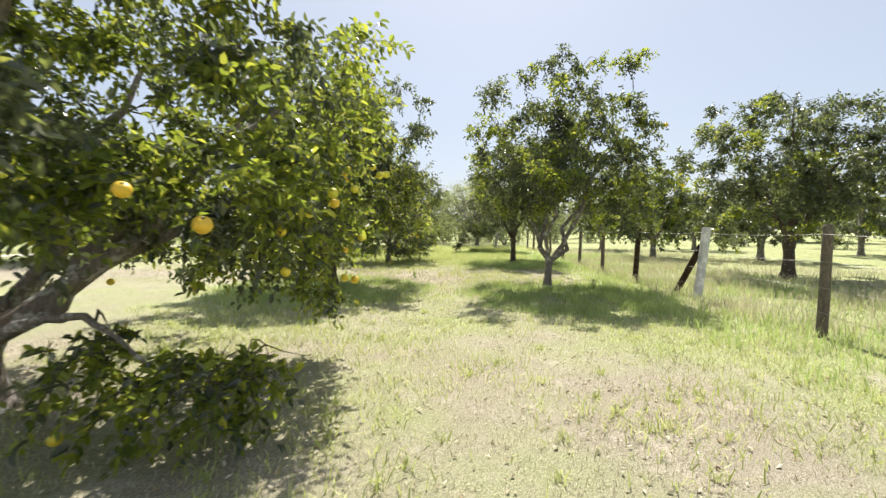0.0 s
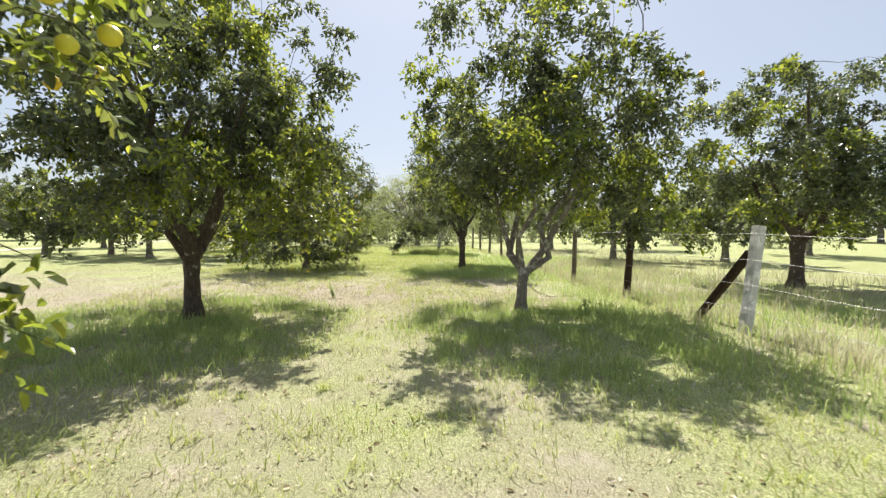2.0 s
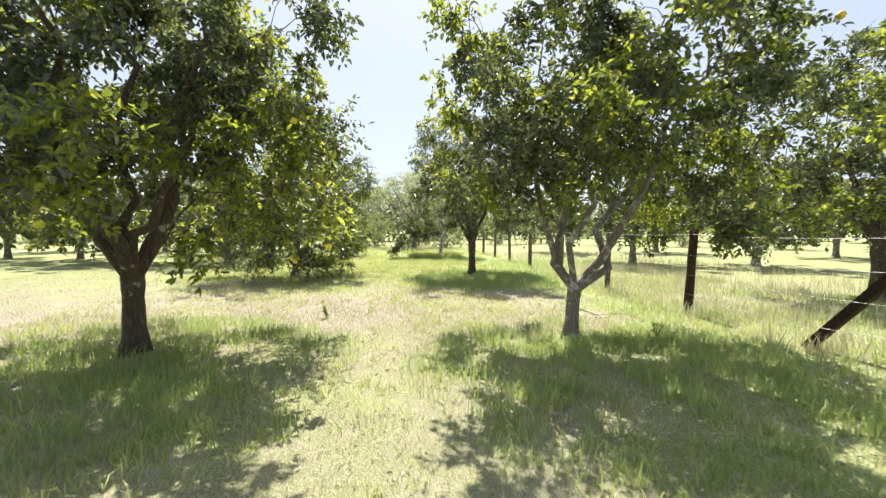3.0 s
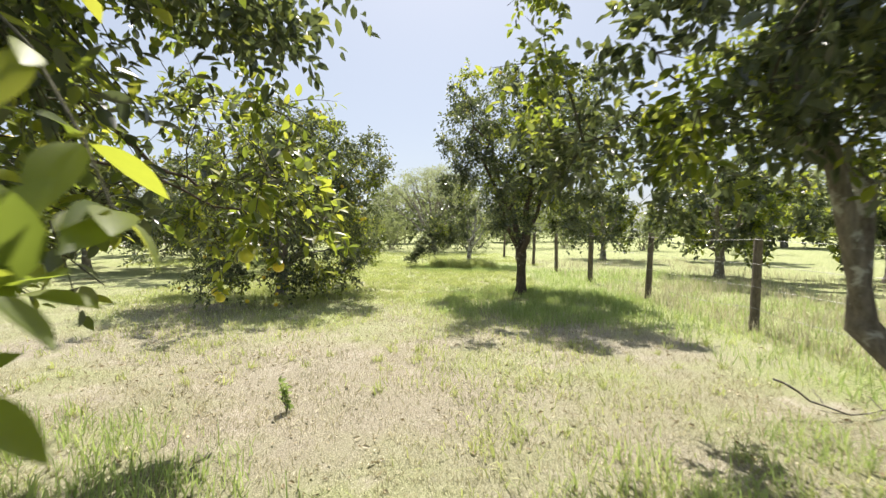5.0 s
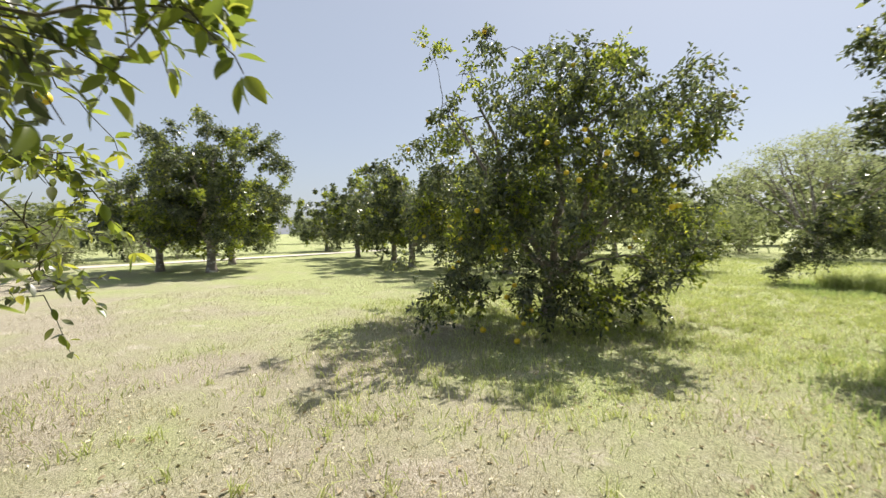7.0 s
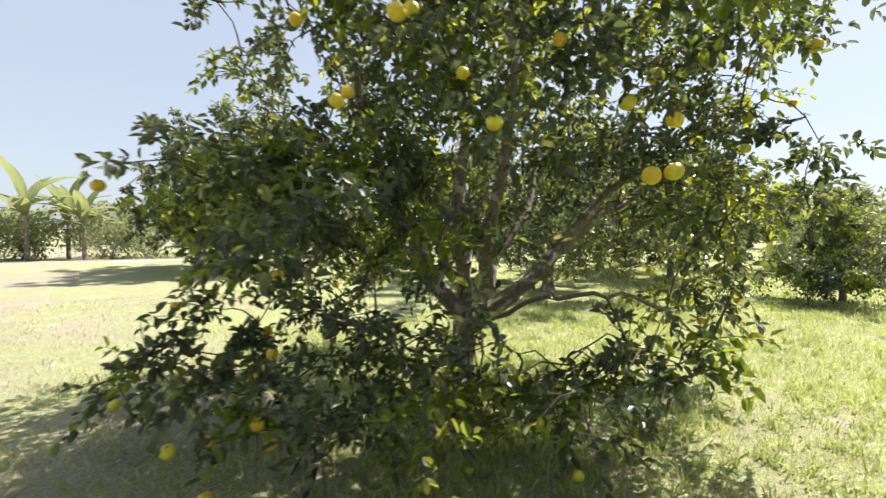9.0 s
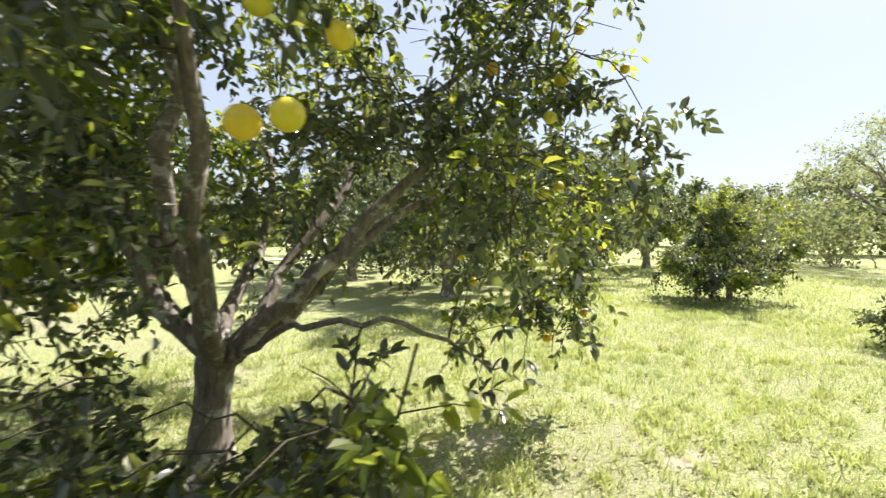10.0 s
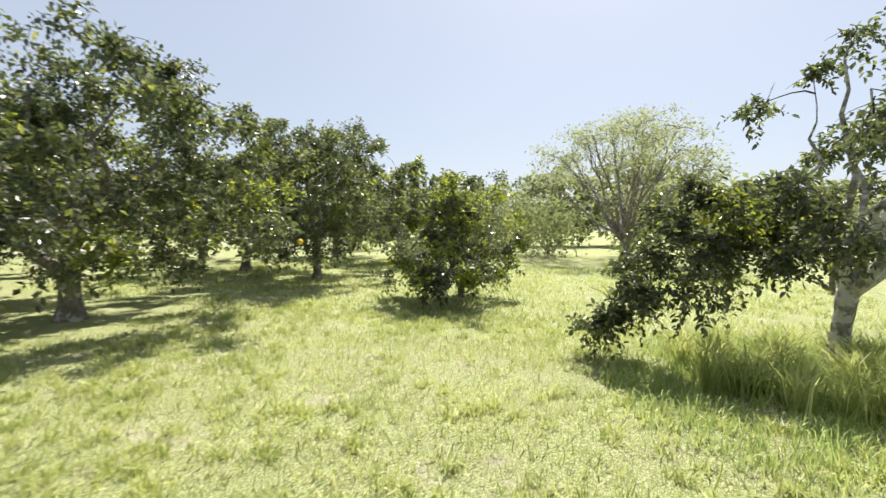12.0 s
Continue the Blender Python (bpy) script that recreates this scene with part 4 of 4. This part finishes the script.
def patchy(n, box, g, cell, cut, seed):
    """Random places in a box, kept where two noises are high, so that tufts and bare spots form."""
    p = np.column_stack([g.uniform(box[0], box[1], n), g.uniform(box[2], box[3], n)])
    w = 0.55 * value_noise(p, cell, seed) + 0.45 * value_noise(p, cell * 0.31, seed + 50)
    return p[w > cut + g.uniform(-0.16, 0.16, n)]


def tufts(n, per, box, g, spread, cell, cut, seed):
    c = patchy(n, box, g, cell, cut, seed)
    return np.repeat(c, per, 0) + g.standard_normal((len(c) * per, 2)) * spread


g = np.random.default_rng(77)
p = np.concatenate([patchy(60000, (-4.5, 6.0, 0.5, 13), g, 0.5, 0.42, 1), patchy(34000, (-5, 4, 18.5, 26), g, 0.3, 0.5, 21), patchy(52000, (-5, 4, 11, 19), g, 0.5, 0.42, 2), patchy(22000, (-11, -5, 11, 22), g, 0.6, 0.42, 15)])
blades("dry_grass", p, g.uniform(0.02, 0.07, len(p)), BLADE_DRY, "short mown dry straw-coloured grass", g, 0.007, 1.3)
p = np.concatenate([patchy(58000, (-5, 6, 1, 19), g, 1.1, 0.52, 3), patchy(50000, (-6, 4, 17.5, 27), g, 0.35, 0.44, 4),
                    tufts(2100, 28, (-5, 4, 18, 27.5), g, 0.035, 0.9, 0.42, 5), tufts(700, 18, (-4, 6, 2, 18), g, 0.03, 1.2, 0.5, 6)])
blades("green_grass", p, g.uniform(0.03, 0.13, len(p)), BLADE_GREEN, "short bright green orchard grass in uneven tufts", g, 0.009, 1.2)
tr = [(-2.4, 10.0, 2.6, 2.6), (2.94, 9.6, 2.3, 2.6), (2.97, 17.6, 2.4, 2.4), (2.6, 25.2, 2.2, 2.0)]
cl = []
for cx, cy, rx, ryy in tr:
    q = patchy(28000, (cx - rx, cx + rx, cy - ryy, cy + ryy), g, 0.45, 0.45, int(abs(cx * 10 + cy)))
    cl.append(q[((q[:, 0] - cx) / rx) ** 2 + ((q[:, 1] - cy) / ryy) ** 2 < g.uniform(0.5, 1.1, len(q))])
p = np.concatenate(cl)
blades("shade_grass", p, g.uniform(0.05, 0.19, len(p)), BLADE_LUSH, "longer uncut green grass growing under the trees", g, 0.007, 0.7)
p = np.concatenate([patchy(14000, (5.2, 9.5, 6, 20), g, 0.9, 0.45, 8), patchy(14000, (5.2, 14, 6, 30), g, 1.5, 0.45, 9)])
blades("fence_weeds", p, g.uniform(0.08, 0.34, len(p)), BLADE_DRY, "tall pale dry weeds along the fence", g, 0.006, 0.6)
p = patchy(24000, (4.0, 9.5, 4, 24), g, 0.8, 0.45, 10)
blades("fence_grass", p, g.uniform(0.06, 0.26, len(p)), BLADE_LUSH, "tall green grass along the fence", g, 0.008, 0.7)
p = np.concatenate([patchy(30000, (-11, 6, 26.5, 37), g, 0.9, 0.4, 14)])
blades("far_grass", p, g.uniform(0.05, 0.13, len(p)), BLADE_GREEN, "short sunlit grass between the farther trees", g, 0.018, 1.1)
c = np.column_stack([g.uniform(1.2, 3.5, 46), g.uniform(24.4, 26.4, 46)])
p = np.repeat(c, 110, 0) + g.standard_normal((len(c) * 110, 2)) * 0.055
blades("grass_tussocks", p, g.uniform(0.12, 0.46, len(p)), BLADE_GREEN, "tall arching green grass tussocks at the tree's foot", g, 0.007, 0.75)

n = 14000
xy = patchy(3 * n, (-4.5, 5.0, 1, 22), g, 0.7, 0.5, 31)[:n]
n = len(xy)
pos = np.column_stack([xy, ground_height(xy[:, 0], xy[:, 1]) + 0.006 + g.uniform(0, 0.015, n)])
ax = unit(g, n) * np.array([1, 1, 0.25])
v, f = leaves(pos, ax, g.uniform(0.014, 0.046, n), np.full(n, 0.5), g)
tagged(mesh_object("leaf_litter", v, f, LITTER, smooth=False), "dry fallen leaves scattered on the mown grass", "leaves", kind="stuff")


def weed(x, y, h, seed):
    g = np.random.default_rng(seed)
    root = tagged(new("weed"), "small leafy weed standing in dry mown grass", "weed", "weeds")
    root.location = (x, y, 0)
    st, lp, la = [], [], []
    for k in range(4):
        e = np.array([g.uniform(-0.35, 0.35) * h, g.uniform(-0.35, 0.35) * h, h * g.uniform(0.6, 1)])
        p = curve_pts((0, 0, -0.02), e, 6, 0.02, g, 0.03)
        st.append(tube(p, np.linspace(0.005, 0.002, 6), 5))
        for m in range(1, 6):
            for _ in range(3):
                lp.append(p[m])
                la.append(unit(g, 1)[0] + np.array([0, 0, 0.2]))
    v, q = join(st)
    mesh_object("stem", v, q, LEAF, root)
    v, f = leaves(np.array(lp), np.array(la), np.full(len(lp), 0.05), np.full(len(lp), 0.5), g)
    mesh_object("leaves", v, f, BLADE_LUSH, root, smooth=False)


for k, (px, py, hh) in enumerate([(-0.56, 12.5, 0.26), (4.0, 10.6, 0.2)]):
    weed(px, py, hh, 90 + k)


def fallen_branch(pts, r, seed, label):
    g = np.random.default_rng(seed)
    root = tagged(new("fallen_branch"), label, "branch", "fallen branches")
    base = np.array(pts[0])
    root.location = tuple(base)
    p = np.array(pts) - base
    k = np.linspace(0, len(p) - 1, 12)
    q = np.stack([np.interp(k, np.arange(len(p)), p[:, m]) for m in range(3)], -1)
    q[1:-1] += g.standard_normal((10, 3)) * 0.012
    v, f = tube(q, np.linspace(r, r * 0.45, 12), 7, 0.08, seed)
    mesh_object("stem", v, f, BARK, root)
    for m in (4, 7, 9):
        e = q[m] + unit(g, 1)[0] * np.array([0.22, 0.22, 0.08]) + np.array([0, 0, 0.03])
        v, f = tube(curve_pts(q[m], e, 4, 0.01, g, 0.05), np.linspace(r * 0.5, r * 0.2, 4), 5)
        mesh_object("twig", v, f, BARK, root)


fallen_branch([(-1.75, 3.85, 0.02), (-1.2, 3.65, 0.16), (-0.74, 3.38, 0.01)], 0.014, 101, "pale bare fallen branch lying in the tree's shade")
fallen_branch([(3.43, 12.3, 0.25), (3.7, 12.15, 0.1), (3.95, 12.1, 0.01), (4.6, 12.25, 0.03)], 0.01, 102, "thin dry fallen branch in the grass")
